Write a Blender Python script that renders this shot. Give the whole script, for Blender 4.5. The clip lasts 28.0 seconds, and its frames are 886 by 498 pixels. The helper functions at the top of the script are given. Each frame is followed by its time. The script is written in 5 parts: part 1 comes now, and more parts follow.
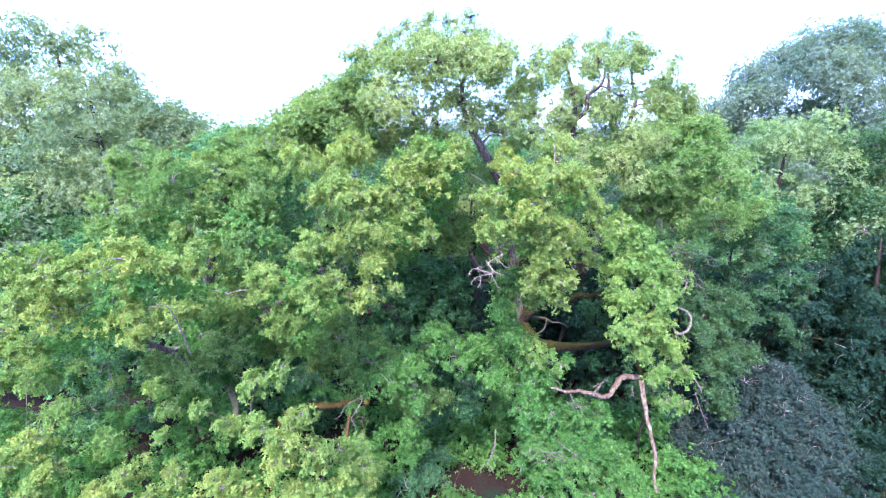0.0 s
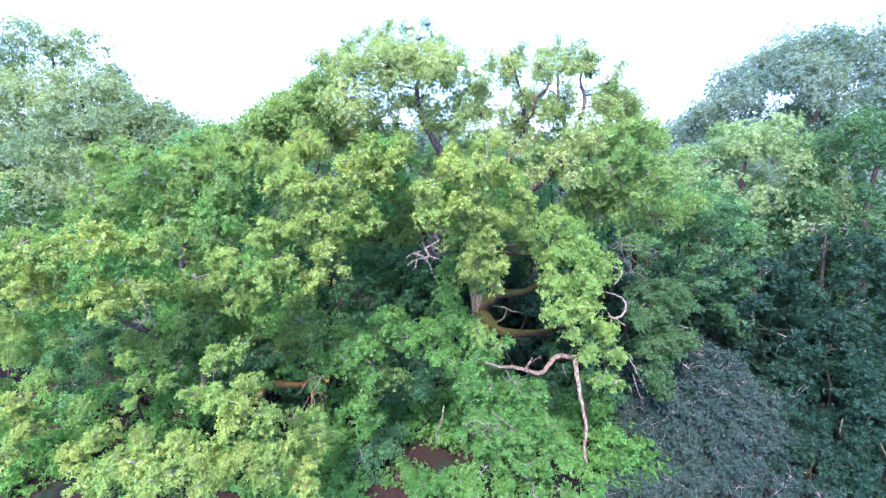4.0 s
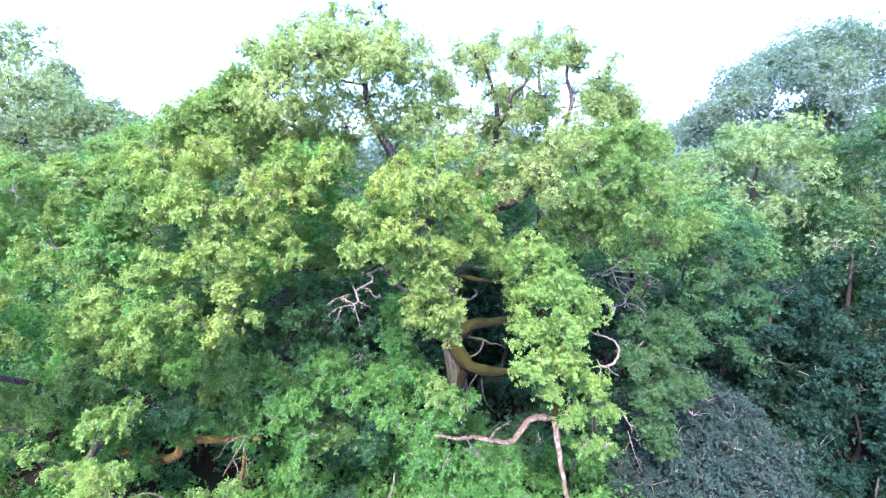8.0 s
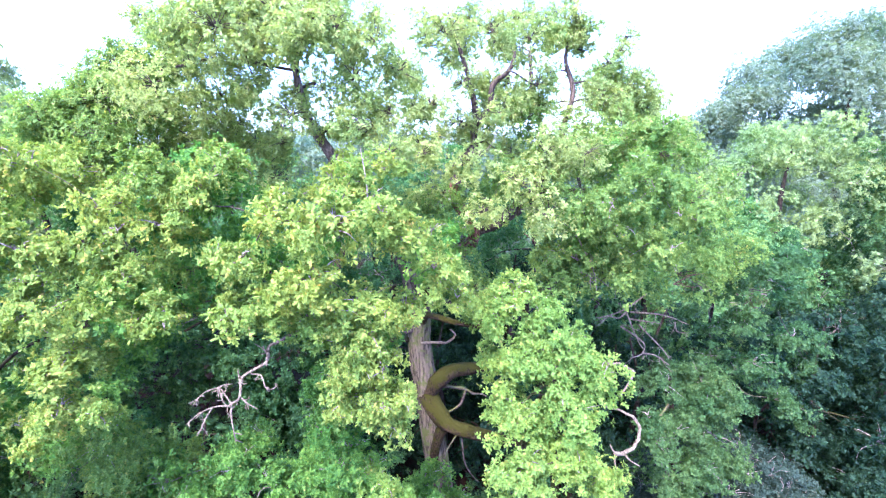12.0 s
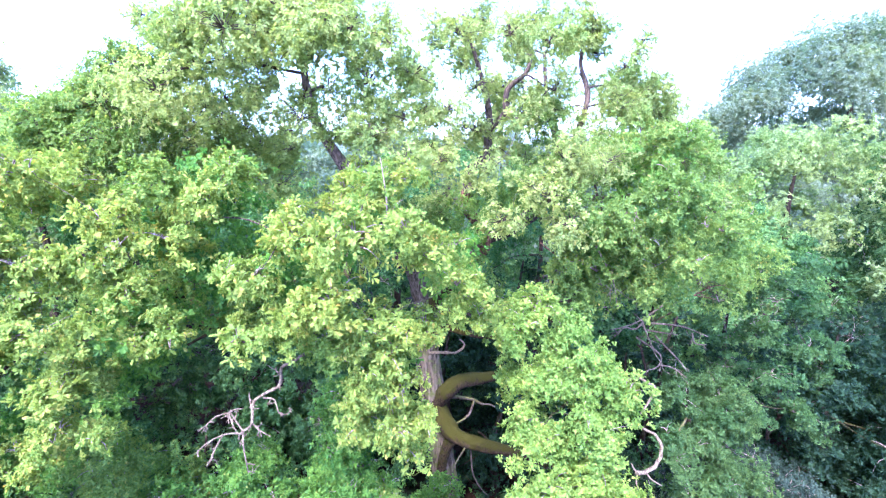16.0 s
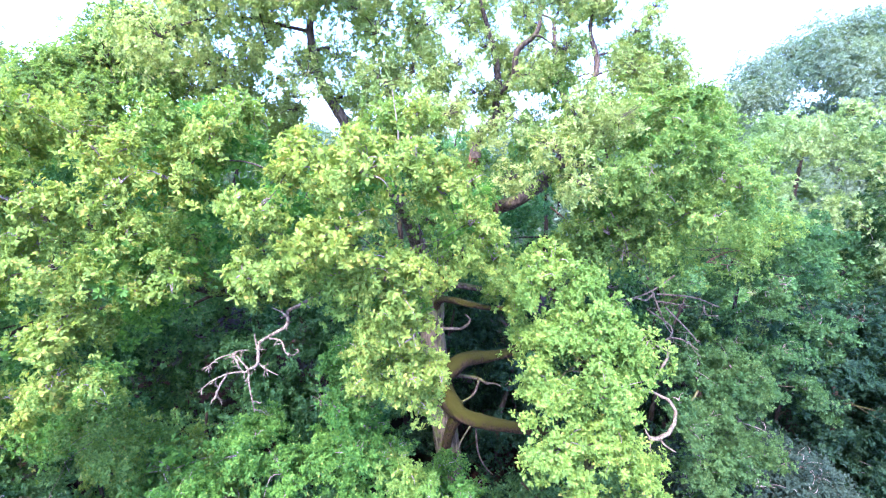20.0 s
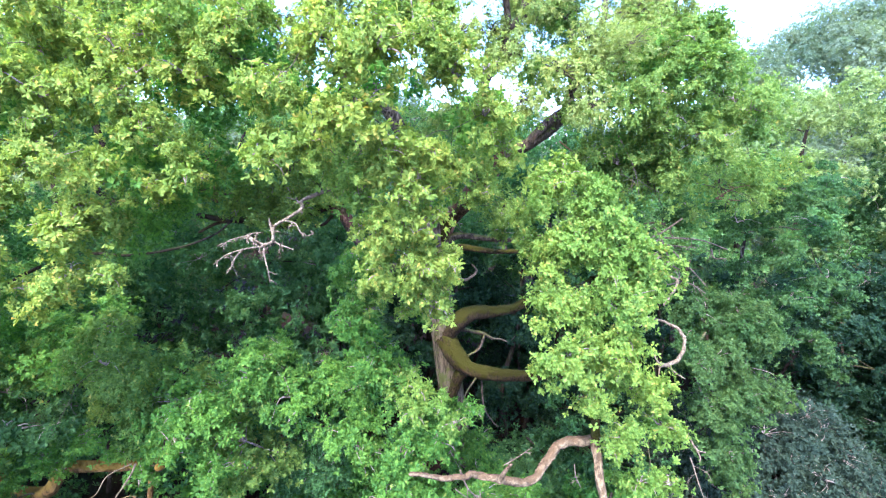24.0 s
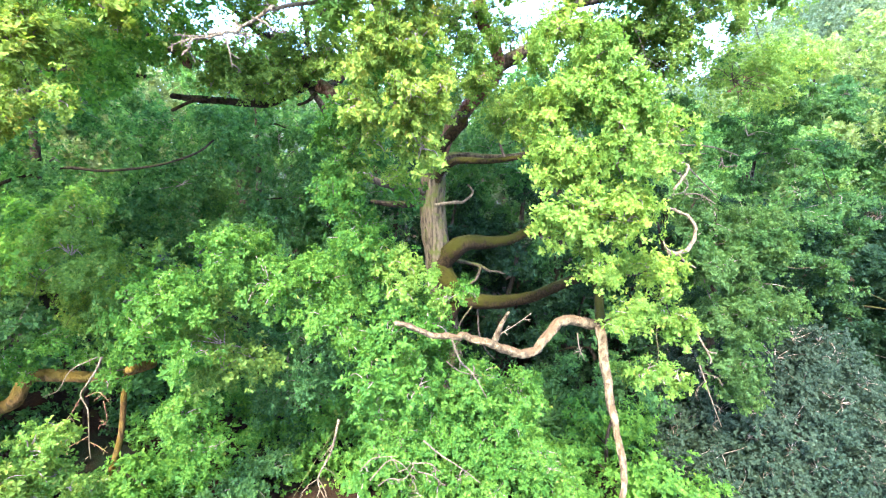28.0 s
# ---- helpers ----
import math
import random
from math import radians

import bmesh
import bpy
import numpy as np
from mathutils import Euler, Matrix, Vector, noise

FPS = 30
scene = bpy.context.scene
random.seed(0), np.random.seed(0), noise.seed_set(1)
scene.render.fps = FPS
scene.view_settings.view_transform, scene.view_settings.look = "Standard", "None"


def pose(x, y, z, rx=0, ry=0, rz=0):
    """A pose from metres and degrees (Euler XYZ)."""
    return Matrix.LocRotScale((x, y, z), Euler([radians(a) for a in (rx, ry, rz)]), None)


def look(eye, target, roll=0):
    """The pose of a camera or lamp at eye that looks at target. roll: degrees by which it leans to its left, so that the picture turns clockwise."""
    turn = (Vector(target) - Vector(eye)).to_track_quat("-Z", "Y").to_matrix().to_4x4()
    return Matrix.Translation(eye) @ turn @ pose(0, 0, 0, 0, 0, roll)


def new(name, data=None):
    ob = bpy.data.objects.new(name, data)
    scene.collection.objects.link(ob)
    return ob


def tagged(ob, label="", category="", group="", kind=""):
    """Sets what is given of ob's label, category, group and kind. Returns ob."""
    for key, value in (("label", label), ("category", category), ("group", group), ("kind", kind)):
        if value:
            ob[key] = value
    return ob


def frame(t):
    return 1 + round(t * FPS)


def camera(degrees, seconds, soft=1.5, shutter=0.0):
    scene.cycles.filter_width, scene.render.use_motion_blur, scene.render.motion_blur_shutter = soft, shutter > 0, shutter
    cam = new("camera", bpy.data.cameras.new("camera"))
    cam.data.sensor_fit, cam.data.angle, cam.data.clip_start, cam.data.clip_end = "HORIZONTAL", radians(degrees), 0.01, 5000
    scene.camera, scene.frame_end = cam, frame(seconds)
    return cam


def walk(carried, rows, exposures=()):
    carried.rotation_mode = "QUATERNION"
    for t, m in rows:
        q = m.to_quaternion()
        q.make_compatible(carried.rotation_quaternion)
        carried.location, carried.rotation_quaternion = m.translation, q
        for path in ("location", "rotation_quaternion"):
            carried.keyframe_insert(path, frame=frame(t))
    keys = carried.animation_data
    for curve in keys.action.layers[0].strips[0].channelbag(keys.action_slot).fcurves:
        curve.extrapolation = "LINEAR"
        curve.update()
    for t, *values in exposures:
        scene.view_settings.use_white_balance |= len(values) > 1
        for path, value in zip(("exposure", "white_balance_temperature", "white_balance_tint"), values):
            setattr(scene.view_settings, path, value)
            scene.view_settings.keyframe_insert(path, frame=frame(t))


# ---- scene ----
cam = camera(84.5, 28.0, soft=1.2)
PATH = [
    (0, (0.157, -0.352, 12.928), (0.138, 1.604, 12.508), -1.0),
    (0.5, (0.028, -0.478, 12.942), (0.005, 1.478, 12.521), -0.9),
    (1, (-0.126, -0.729, 12.892), (-0.149, 1.226, 12.473), -0.8),
    (1.5, (-0.134, -1.032, 12.839), (-0.157, 0.923, 12.419), -0.7),
    (2, (0.027, -1.359, 12.795), (0.005, 0.596, 12.378), -0.7),
    (2.5, (0.354, -1.612, 12.753), (0.333, 0.344, 12.338), -0.6),
    (3, (1.032, -1.814, 12.733), (1.01, 0.143, 12.317), -0.5),
    (3.5, (1.645, -1.911, 12.733), (1.623, 0.046, 12.32), -0.6),
    (5.5, (2.533, -1.154, 12.84), (2.506, 0.803, 12.429), -0.6),
    (6, (2.774, -0.518, 12.86), (2.745, 1.44, 12.451), -0.6),
    (6.5, (2.995, 0.067, 12.888), (2.964, 2.024, 12.478), -0.6),
    (7, (3.216, 0.679, 12.929), (3.185, 2.636, 12.516), -0.6),
    (7.5, (3.412, 1.224, 12.954), (3.38, 3.181, 12.544), -0.6),
    (8, (3.59, 1.792, 13.023), (3.56, 3.748, 12.609), -0.6),
    (8.5, (3.835, 2.244, 12.996), (3.799, 4.202, 12.59), -0.8),
    (9, (4.063, 2.753, 12.986), (4.021, 4.712, 12.584), -0.9),
    (9.5, (4.216, 3.276, 12.997), (4.176, 5.235, 12.596), -0.9),
    (10, (4.326, 3.871, 13.007), (4.291, 5.83, 12.605), -0.9),
    (10.5, (4.423, 4.417, 13.018), (4.392, 6.375, 12.616), -0.9),
    (11, (4.528, 5.055, 13.026), (4.497, 7.015, 12.627), -0.9),
    (11.5, (4.607, 5.607, 13.037), (4.576, 7.567, 12.638), -0.8),
    (12, (4.583, 6.082, 13.046), (4.553, 8.041, 12.648), -0.8),
    (12.5, (4.398, 6.315, 13.074), (4.368, 8.274, 12.675), -0.8),
    (13, (4.163, 6.416, 13.152), (4.138, 8.375, 12.752), -0.7),
    (13.5, (4.024, 6.403, 13.219), (4.002, 8.363, 12.819), -0.7),
    (15.5, (4.038, 6.512, 13.2), (4.02, 8.473, 12.806), -0.6),
    (16, (4.169, 6.553, 13.184), (4.152, 8.513, 12.789), -0.6),
    (16.5, (4.282, 6.59, 13.157), (4.264, 8.551, 12.763), -0.6),
    (17, (4.337, 6.618, 13.05), (4.317, 8.579, 12.659), -0.6),
    (17.5, (4.287, 6.642, 12.913), (4.266, 8.604, 12.523), -0.6),
    (18, (4.17, 6.648, 12.757), (4.15, 8.61, 12.369), -0.6),
    (18.5, (4.053, 6.643, 12.616), (4.034, 8.605, 12.23), -0.5),
    (19, (3.974, 6.638, 12.475), (3.956, 8.601, 12.091), -0.5),
    (19.5, (3.949, 6.634, 12.348), (3.933, 8.596, 11.962), -0.5),
    (20, (3.952, 6.637, 12.208), (3.938, 8.6, 11.823), -0.4),
    (20.5, (3.954, 6.663, 12.082), (3.942, 8.625, 11.696), -0.4),
    (22.5, (3.856, 6.639, 11.273), (3.833, 8.602, 10.889), -0.3),
    (23, (3.752, 6.531, 11.072), (3.731, 8.493, 10.689), -0.2),
    (23.5, (3.716, 6.43, 10.88), (3.698, 8.392, 10.496), -0.1),
    (24, (3.753, 6.321, 10.608), (3.736, 8.284, 10.224), -0.1),
    (24.5, (3.835, 6.266, 10.279), (3.814, 8.229, 9.898), -0.1),
    (25, (3.979, 6.276, 9.849), (3.96, 8.239, 9.466), 0.0),
    (25.5, (4.079, 6.341, 9.411), (4.063, 8.304, 9.028), 0.1),
    (26, (4.106, 6.407, 9.01), (4.093, 8.37, 8.625), 0.2),
    (26.5, (4.113, 6.465, 8.625), (4.102, 8.428, 8.24), 0.2),
    (27, (4.06, 6.537, 8.231), (4.051, 8.498, 7.841), 0.2),
    (27.5, (3.978, 6.592, 8.102), (3.969, 8.553, 7.71), 0.2),
    (28, (3.87, 6.632, 8.096), (3.86, 8.593, 7.703), 0.2),
]
# seconds, stops, kelvin, tint
EXPOSURES = [(0, 3.14, 4390, 41), (13, 3.57, 4510, 39), (17, 3.6, 4490, 40), (20.5, 3.55, 4530, 36), (22.5, 3.18, 4570, 32), (25, 3.53, 4770, 21), (28, 3.91, 5080, 13)]
walk(cam, [(t, look(eye, target, roll)) for t, eye, target, roll in PATH], EXPOSURES)

# ---- light: sun behind the camera, bright hazy sky ----
SUN_DIR = Vector((-0.16, -0.6, 0.78)).normalized()
world = bpy.data.worlds.new("sky")
scene.world = world
world.use_nodes = True
wn = world.node_tree.nodes
sky = wn.new("ShaderNodeTexSky")
sky.sky_type, sky.sun_disc = "NISHITA", False
sky.sun_elevation, sky.sun_rotation = math.asin(SUN_DIR.z), math.atan2(SUN_DIR.x, SUN_DIR.y)
sky.air_density, sky.dust_density, sky.ozone_density = 1.0, 2.5, 1.0
wn["Background"].inputs["Strength"].default_value = 0.15
world.node_tree.links.new(sky.outputs[0], wn["Background"].inputs["Color"])
sun = new("sun", bpy.data.lights.new("sun", "SUN"))
sun.data.energy, sun.data.angle, sun.data.color = 2.0, radians(10), (1.0, 0.81, 0.45)
sun.matrix_world = look(SUN_DIR * 60, (0, 0, 0))


# ---- materials ----
def nodes_of(name):
    m = bpy.data.materials.new(name)
    m.use_nodes = True
    nt = m.node_tree
    return m, nt, nt.nodes["Principled BSDF"], nt.nodes["Material Output"]


def ramp(nt, fac, stops):
    r = nt.nodes.new("ShaderNodeValToRGB")
    while len(r.color_ramp.elements) < len(stops):
        r.color_ramp.elements.new(0.5)
    for e, (p, c) in zip(r.color_ramp.elements, stops):
        e.position, e.color = p, (*c, 1)
    nt.links.new(fac, r.inputs[0])
    return r.outputs[0]


def noise_tex(nt, scale, detail=4, stretch=(1, 1, 1), rough=0.6):
    co, mp, n = nt.nodes.new("ShaderNodeTexCoord"), nt.nodes.new("ShaderNodeMapping"), nt.nodes.new("ShaderNodeTexNoise")
    mp.inputs["Scale"].default_value = stretch
    n.inputs["Scale"].default_value, n.inputs["Detail"].default_value, n.inputs["Roughness"].default_value = scale, detail, rough
    nt.links.new(co.outputs["Object"], mp.inputs[0])
    nt.links.new(mp.outputs[0], n.inputs[0])
    return n.outputs[0]


def mix_color(nt, fac, a, b, mode="MIX"):
    m = nt.nodes.new("ShaderNodeMix")
    m.data_type, m.blend_type = "RGBA", mode
    for sock, v in ((m.inputs[0], fac), (m.inputs[6], a), (m.inputs[7], b)):
        if isinstance(v, (int, float)):
            sock.default_value = v
        elif isinstance(v, tuple):
            sock.default_value = (*v, 1)
        else:
            nt.links.new(v, sock)
    return m.outputs[2]


def bump(nt, height, strength, distance, bsdf):
    b = nt.nodes.new("ShaderNodeBump")
    b.inputs["Strength"].default_value, b.inputs["Distance"].default_value = strength, distance
    nt.links.new(height, b.inputs["Height"])
    nt.links.new(b.outputs[0], bsdf.inputs["Normal"])


def leaf_material(name, dark, mid, light, gold, rough=0.55, through_light=0.62, gold_from=0.95):
    m, nt, p, out = nodes_of(name)
    g = nt.nodes.new("ShaderNodeNewGeometry")
    info = nt.nodes.new("ShaderNodeObjectInfo")
    col = ramp(nt, g.outputs["Random Per Island"], [(0.0, dark), (0.45, mid), (0.8, light), (gold_from, light), (1.0, gold)])
    tone = ramp(nt, info.outputs["Random"], [(0.0, (0.84, 0.9, 0.94)), (0.5, (1.04, 1.0, 1.1)), (1.0, (1.17, 1.07, 1.04))])
    col = mix_color(nt, 1.0, col, tone, "MULTIPLY")
    nt.links.new(col, p.inputs["Base Color"])
    p.inputs["Roughness"].default_value = rough
    p.inputs["Specular IOR Level"].default_value = 0.12
    tr = nt.nodes.new("ShaderNodeBsdfTranslucent")
    warm = mix_color(nt, 1.0, col, (1.2, 1.2, 0.47), "MULTIPLY")
    nt.links.new(warm, tr.inputs[0])
    ms = nt.nodes.new("ShaderNodeMixShader")
    ms.inputs[0].default_value = through_light
    nt.links.new(p.outputs[0], ms.inputs[1])
    nt.links.new(tr.outputs[0], ms.inputs[2])
    nt.links.new(ms.outputs[0], out.inputs[0])
    return m


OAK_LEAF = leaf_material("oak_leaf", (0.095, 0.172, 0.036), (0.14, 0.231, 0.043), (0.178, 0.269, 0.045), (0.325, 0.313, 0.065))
# Brighter, yellower copies of OAK_LEAF; sunlight is put into the colour.
OAK_LEAF_SUN = leaf_material("oak_leaf_sunlit", (0.112, 0.196, 0.035), (0.168, 0.277, 0.043), (0.194, 0.296, 0.043), (0.335, 0.323, 0.067), through_light=0.6, gold_from=0.93)
OAK_LEAF_WARM_LIT = leaf_material("oak_leaf_warm_lit", (0.128, 0.198, 0.035), (0.196, 0.283, 0.042), (0.226, 0.304, 0.044), (0.391, 0.336, 0.067), through_light=0.6, gold_from=0.9)
# Deeper copy for low, inner and under-crown boughs; shade put into the colour.
OAK_LEAF_HALF_SHADE = leaf_material("oak_leaf_half_shade", (0.057, 0.137, 0.025), (0.09, 0.2, 0.03), (0.127, 0.248, 0.031), (0.261, 0.306, 0.066), gold_from=0.97)
# Paler crown copy; glare and haze of the sky put into the colour.
HAZED_CROWN_LEAF = leaf_material("hazed_crown_leaf", (0.17, 0.235, 0.068), (0.233, 0.309, 0.082), (0.281, 0.356, 0.096), (0.375, 0.361, 0.118), through_light=0.64, gold_from=0.93)
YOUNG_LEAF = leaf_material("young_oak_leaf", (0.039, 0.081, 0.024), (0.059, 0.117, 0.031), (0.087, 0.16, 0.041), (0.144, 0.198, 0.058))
WOOD_LEAF = leaf_material("woodland_leaf", (0.049, 0.112, 0.037), (0.087, 0.182, 0.053), (0.134, 0.252, 0.07), (0.204, 0.28, 0.076))
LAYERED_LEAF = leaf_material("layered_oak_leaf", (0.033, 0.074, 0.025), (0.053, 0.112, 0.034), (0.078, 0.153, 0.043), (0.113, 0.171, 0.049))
# Shaded copy for the recess and behind the trunk; shade is in the colour.
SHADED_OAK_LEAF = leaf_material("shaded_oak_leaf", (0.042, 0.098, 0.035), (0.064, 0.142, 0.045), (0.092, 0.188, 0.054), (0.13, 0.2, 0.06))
# Near-black green: shade of the right-hand wood and thickets put into colour.
DEEP_SHADE_LEAF = leaf_material("deep_shade_leaf", (0.013, 0.032, 0.017), (0.021, 0.049, 0.023), (0.033, 0.07, 0.03), (0.045, 0.082, 0.032))
PALE_LEAF = leaf_material("pale_leaf", (0.125, 0.182, 0.064), (0.176, 0.248, 0.081), (0.225, 0.31, 0.101), (0.265, 0.32, 0.114))
# Paler, greyer leaves: distance haze put into the colour of far trees.
HAZED_FAR_LEAF = leaf_material("hazed_far_leaf", (0.113, 0.16, 0.109), (0.133, 0.187, 0.123), (0.154, 0.213, 0.138), (0.172, 0.23, 0.143))
HAZED_LEFT_LEAF = leaf_material("hazed_left_leaf", (0.112, 0.16, 0.07), (0.152, 0.206, 0.086), (0.194, 0.252, 0.103), (0.225, 0.268, 0.108))
GREY_LEAF = leaf_material("grey_leaf", (0.012, 0.022, 0.012), (0.019, 0.033, 0.018), (0.029, 0.047, 0.026), (0.044, 0.061, 0.032), rough=0.7, through_light=0.2)


def bark_material(name, crack, face, moss, moss_amount, scale=9.0, along=0.18, patch_scale=2.2):
    m, nt, p, out = nodes_of(name)
    ridge = noise_tex(nt, scale, 6, (1, 1, along), 0.65)
    grain = noise_tex(nt, scale * 6, 5)
    col = ramp(nt, ridge, [(0.41, crack), (0.51, face), (0.62, tuple(min(1, c * 1.5) for c in face))])
    col = mix_color(nt, 0.25, col, ramp(nt, grain, [(0.3, crack), (0.7, face)]))
    if moss_amount:
        g, sep = nt.nodes.new("ShaderNodeNewGeometry"), nt.nodes.new("ShaderNodeSeparateXYZ")
        nt.links.new(g.outputs["Normal"], sep.inputs[0])
        patch = noise_tex(nt, patch_scale, 6, rough=0.7)
        add = nt.nodes.new("ShaderNodeMath")
        add.operation = "MULTIPLY_ADD"
        add.inputs[1].default_value = 0.22
        nt.links.new(sep.outputs[2], add.inputs[0])
        nt.links.new(patch, add.inputs[2])
        f = ramp(nt, add.outputs[0], [(0.62 - moss_amount * 0.3, (0, 0, 0)), (0.72 - moss_amount * 0.25, (1, 1, 1))])
        col = mix_color(nt, f, col, moss)
    nt.links.new(col, p.inputs["Base Color"])
    p.inputs["Roughness"].default_value = 0.9
    p.inputs["Specular IOR Level"].default_value = 0.1
    bump(nt, ridge, 1.0, 0.09, p)
    return m


BARK = bark_material("oak_bark", (0.026, 0.019, 0.013), (0.125, 0.094, 0.06), (0.085, 0.09, 0.022), 0.5, 13, 0.12, 2.6)
MOSSY_BARK = bark_material("mossy_bark", (0.01, 0.007, 0.004), (0.045, 0.028, 0.014), (0.036, 0.033, 0.003), 0.58, 16, 0.6, 4.0)
LEADER_BARK = bark_material("grey_brown_bark", (0.036, 0.029, 0.022), (0.145, 0.108, 0.08), (0.1, 0.1, 0.03), 0.2, 20)
WOOD_BARK = bark_material("dark_woodland_bark", (0.013, 0.0095, 0.006), (0.04, 0.029, 0.019), (0.04, 0.042, 0.012), 0.2, 20)
# Blacker copy for limbs under the canopy; their shade is in the colour.
SHADE_BARK = bark_material("shaded_branch_bark", (0.008, 0.006, 0.004), (0.03, 0.021, 0.013), (0.03, 0.03, 0.008), 0.2, 16, 0.4)
BRANCH_BARK = bark_material("branch_bark", (0.03, 0.024, 0.018), (0.09, 0.066, 0.048), (0.1, 0.1, 0.03), 0.2, 20)
LEFT_MOSS = bark_material("orange_moss_bark", (0.045, 0.027, 0.009), (0.14, 0.078, 0.024), (0.14, 0.088, 0.013), 0.6)
REDDISH_BARK = bark_material("reddish_bark", (0.06, 0.03, 0.02), (0.17, 0.085, 0.05), (0.14, 0.13, 0.04), 0.1, 20)
TWIG_BARK = bark_material("twig_bark", (0.12, 0.09, 0.07), (0.32, 0.25, 0.2), (0.2, 0.2, 0.1), 0, 30)
DEAD_WOOD = bark_material("dead_wood", (0.06, 0.04, 0.022), (0.16, 0.118, 0.066), (0.085, 0.056, 0.028), 0.3, 11, 0.6, 3.2)
DEAD_TWIG = bark_material("dead_twig", (0.09, 0.072, 0.05), (0.17, 0.132, 0.083), (0.36, 0.36, 0.1), 0, 25)


def ground_material():
    m, nt, p, out = nodes_of("leaf_litter")
    big, small = noise_tex(nt, 0.35, 5), noise_tex(nt, 14, 6)
    # Reddish brown litter, taken near black to put the wood's shade into it.
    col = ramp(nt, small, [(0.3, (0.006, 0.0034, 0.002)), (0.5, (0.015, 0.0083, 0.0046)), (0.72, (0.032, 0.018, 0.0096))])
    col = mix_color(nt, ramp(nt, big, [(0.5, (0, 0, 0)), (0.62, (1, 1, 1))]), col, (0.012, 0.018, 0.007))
    nt.links.new(col, p.inputs["Base Color"])
    p.inputs["Roughness"].default_value = 0.95
    p.inputs["Specular IOR Level"].default_value = 0.08
    bump(nt, small, 0.8, 0.05, p)
    return m


LITTER = ground_material()


# ---- building blocks ----
def mesh_of(name, verts, faces, mats, smooth=False, slots=None):
    me = bpy.data.meshes.new(name)
    me.from_pydata(verts, [], faces)
    for m in mats:
        me.materials.append(m)
    if slots is not None:
        me.polygons.foreach_set("material_index", slots)
    if smooth:
        me.polygons.foreach_set("use_smooth", [True] * len(me.polygons))
    me.update()
    return me


def part(name, me, parent, label="", m=None, mat=None):
    """One mesh object under a thing, at the pose m in the world."""
    ob = new(name, me)
    ob.parent = parent
    ob.matrix_parent_inverse = parent.matrix_basis.inverted()
    if m is not None:
        ob.matrix_basis = m
    if mat is not None:
        ob.material_slots[0].link = "OBJECT"
        ob.material_slots[0].material = mat
    return tagged(ob, label)


def smooth_line(points, steps=5):
    """A Catmull-Rom line through the points."""
    p = [Vector(q) for q in points]
    p = [2 * p[0] - p[1]] + p + [2 * p[-1] - p[-2]]
    out = []
    for a, b, c, d in zip(p, p[1:], p[2:], p[3:]):
        for i in range(steps):
            s = i / steps
            out.append(0.5 * (2 * b + (c - a) * s + (2 * a - 5 * b + 4 * c - d) * s * s + (3 * b - a - 3 * c + d) * s ** 3))
    return out + [p[-2]]


def tube_data(line, radii, sides=8, rough=0.0, seed=0.0, tip=True, furrow=0.0):
    """Vertices and faces of a tapered round limb along the line."""
    n = len(line)
    verts, faces = [], []
    side = Vector((1, 0.13, 0.07))
    for i, p in enumerate(line):
        d = (line[min(i + 1, n - 1)] - line[max(i - 1, 0)]).normalized()
        side = (side - d * side.dot(d)).normalized()
        up = d.cross(side)
        for k in range(sides):
            a = 2 * math.pi * k / sides
            o = side * math.cos(a) + up * math.sin(a)
            r = radii[i]
            if rough:
                r *= 1 + rough * noise.noise(o * 2.3 + Vector((seed, seed * 0.7, i * 0.21))) + rough * 0.5 * noise.noise(p * 3.1 + o * 5)
            if furrow:
                ridge = abs(noise.noise(Vector((math.cos(a) * 7, math.sin(a) * 7, p.z * 0.55 + seed))))
                r *= 1 + furrow * (0.6 - 2.2 * ridge)
            verts.append(p + o * r)
    for i in range(n - 1):
        for k in range(sides):
            a, b = i * sides + k, i * sides + (k + 1) % sides
            faces.append((a, b, b + sides, a + sides))
    if tip:
        verts.append(line[-1] + (line[-1] - line[-2]).normalized() * radii[-1] * 1.2)
        t = len(verts) - 1
        faces += [((n - 1) * sides + k, (n - 1) * sides + (k + 1) % sides, t) for k in range(sides)]
    return verts, faces


def limb_mesh(name, points, r0, r1, mat, sides=10, steps=6, rough=0.12, power=1.0):
    line = smooth_line(points, steps)
    n = len(line) - 1
    radii = [r1 + (r0 - r1) * (1 - i / n) ** power for i in range(n + 1)]
    v, f = tube_data(line, radii, sides, rough, points[0][0])
    return mesh_of(name, v, f, [mat], True), line, radii


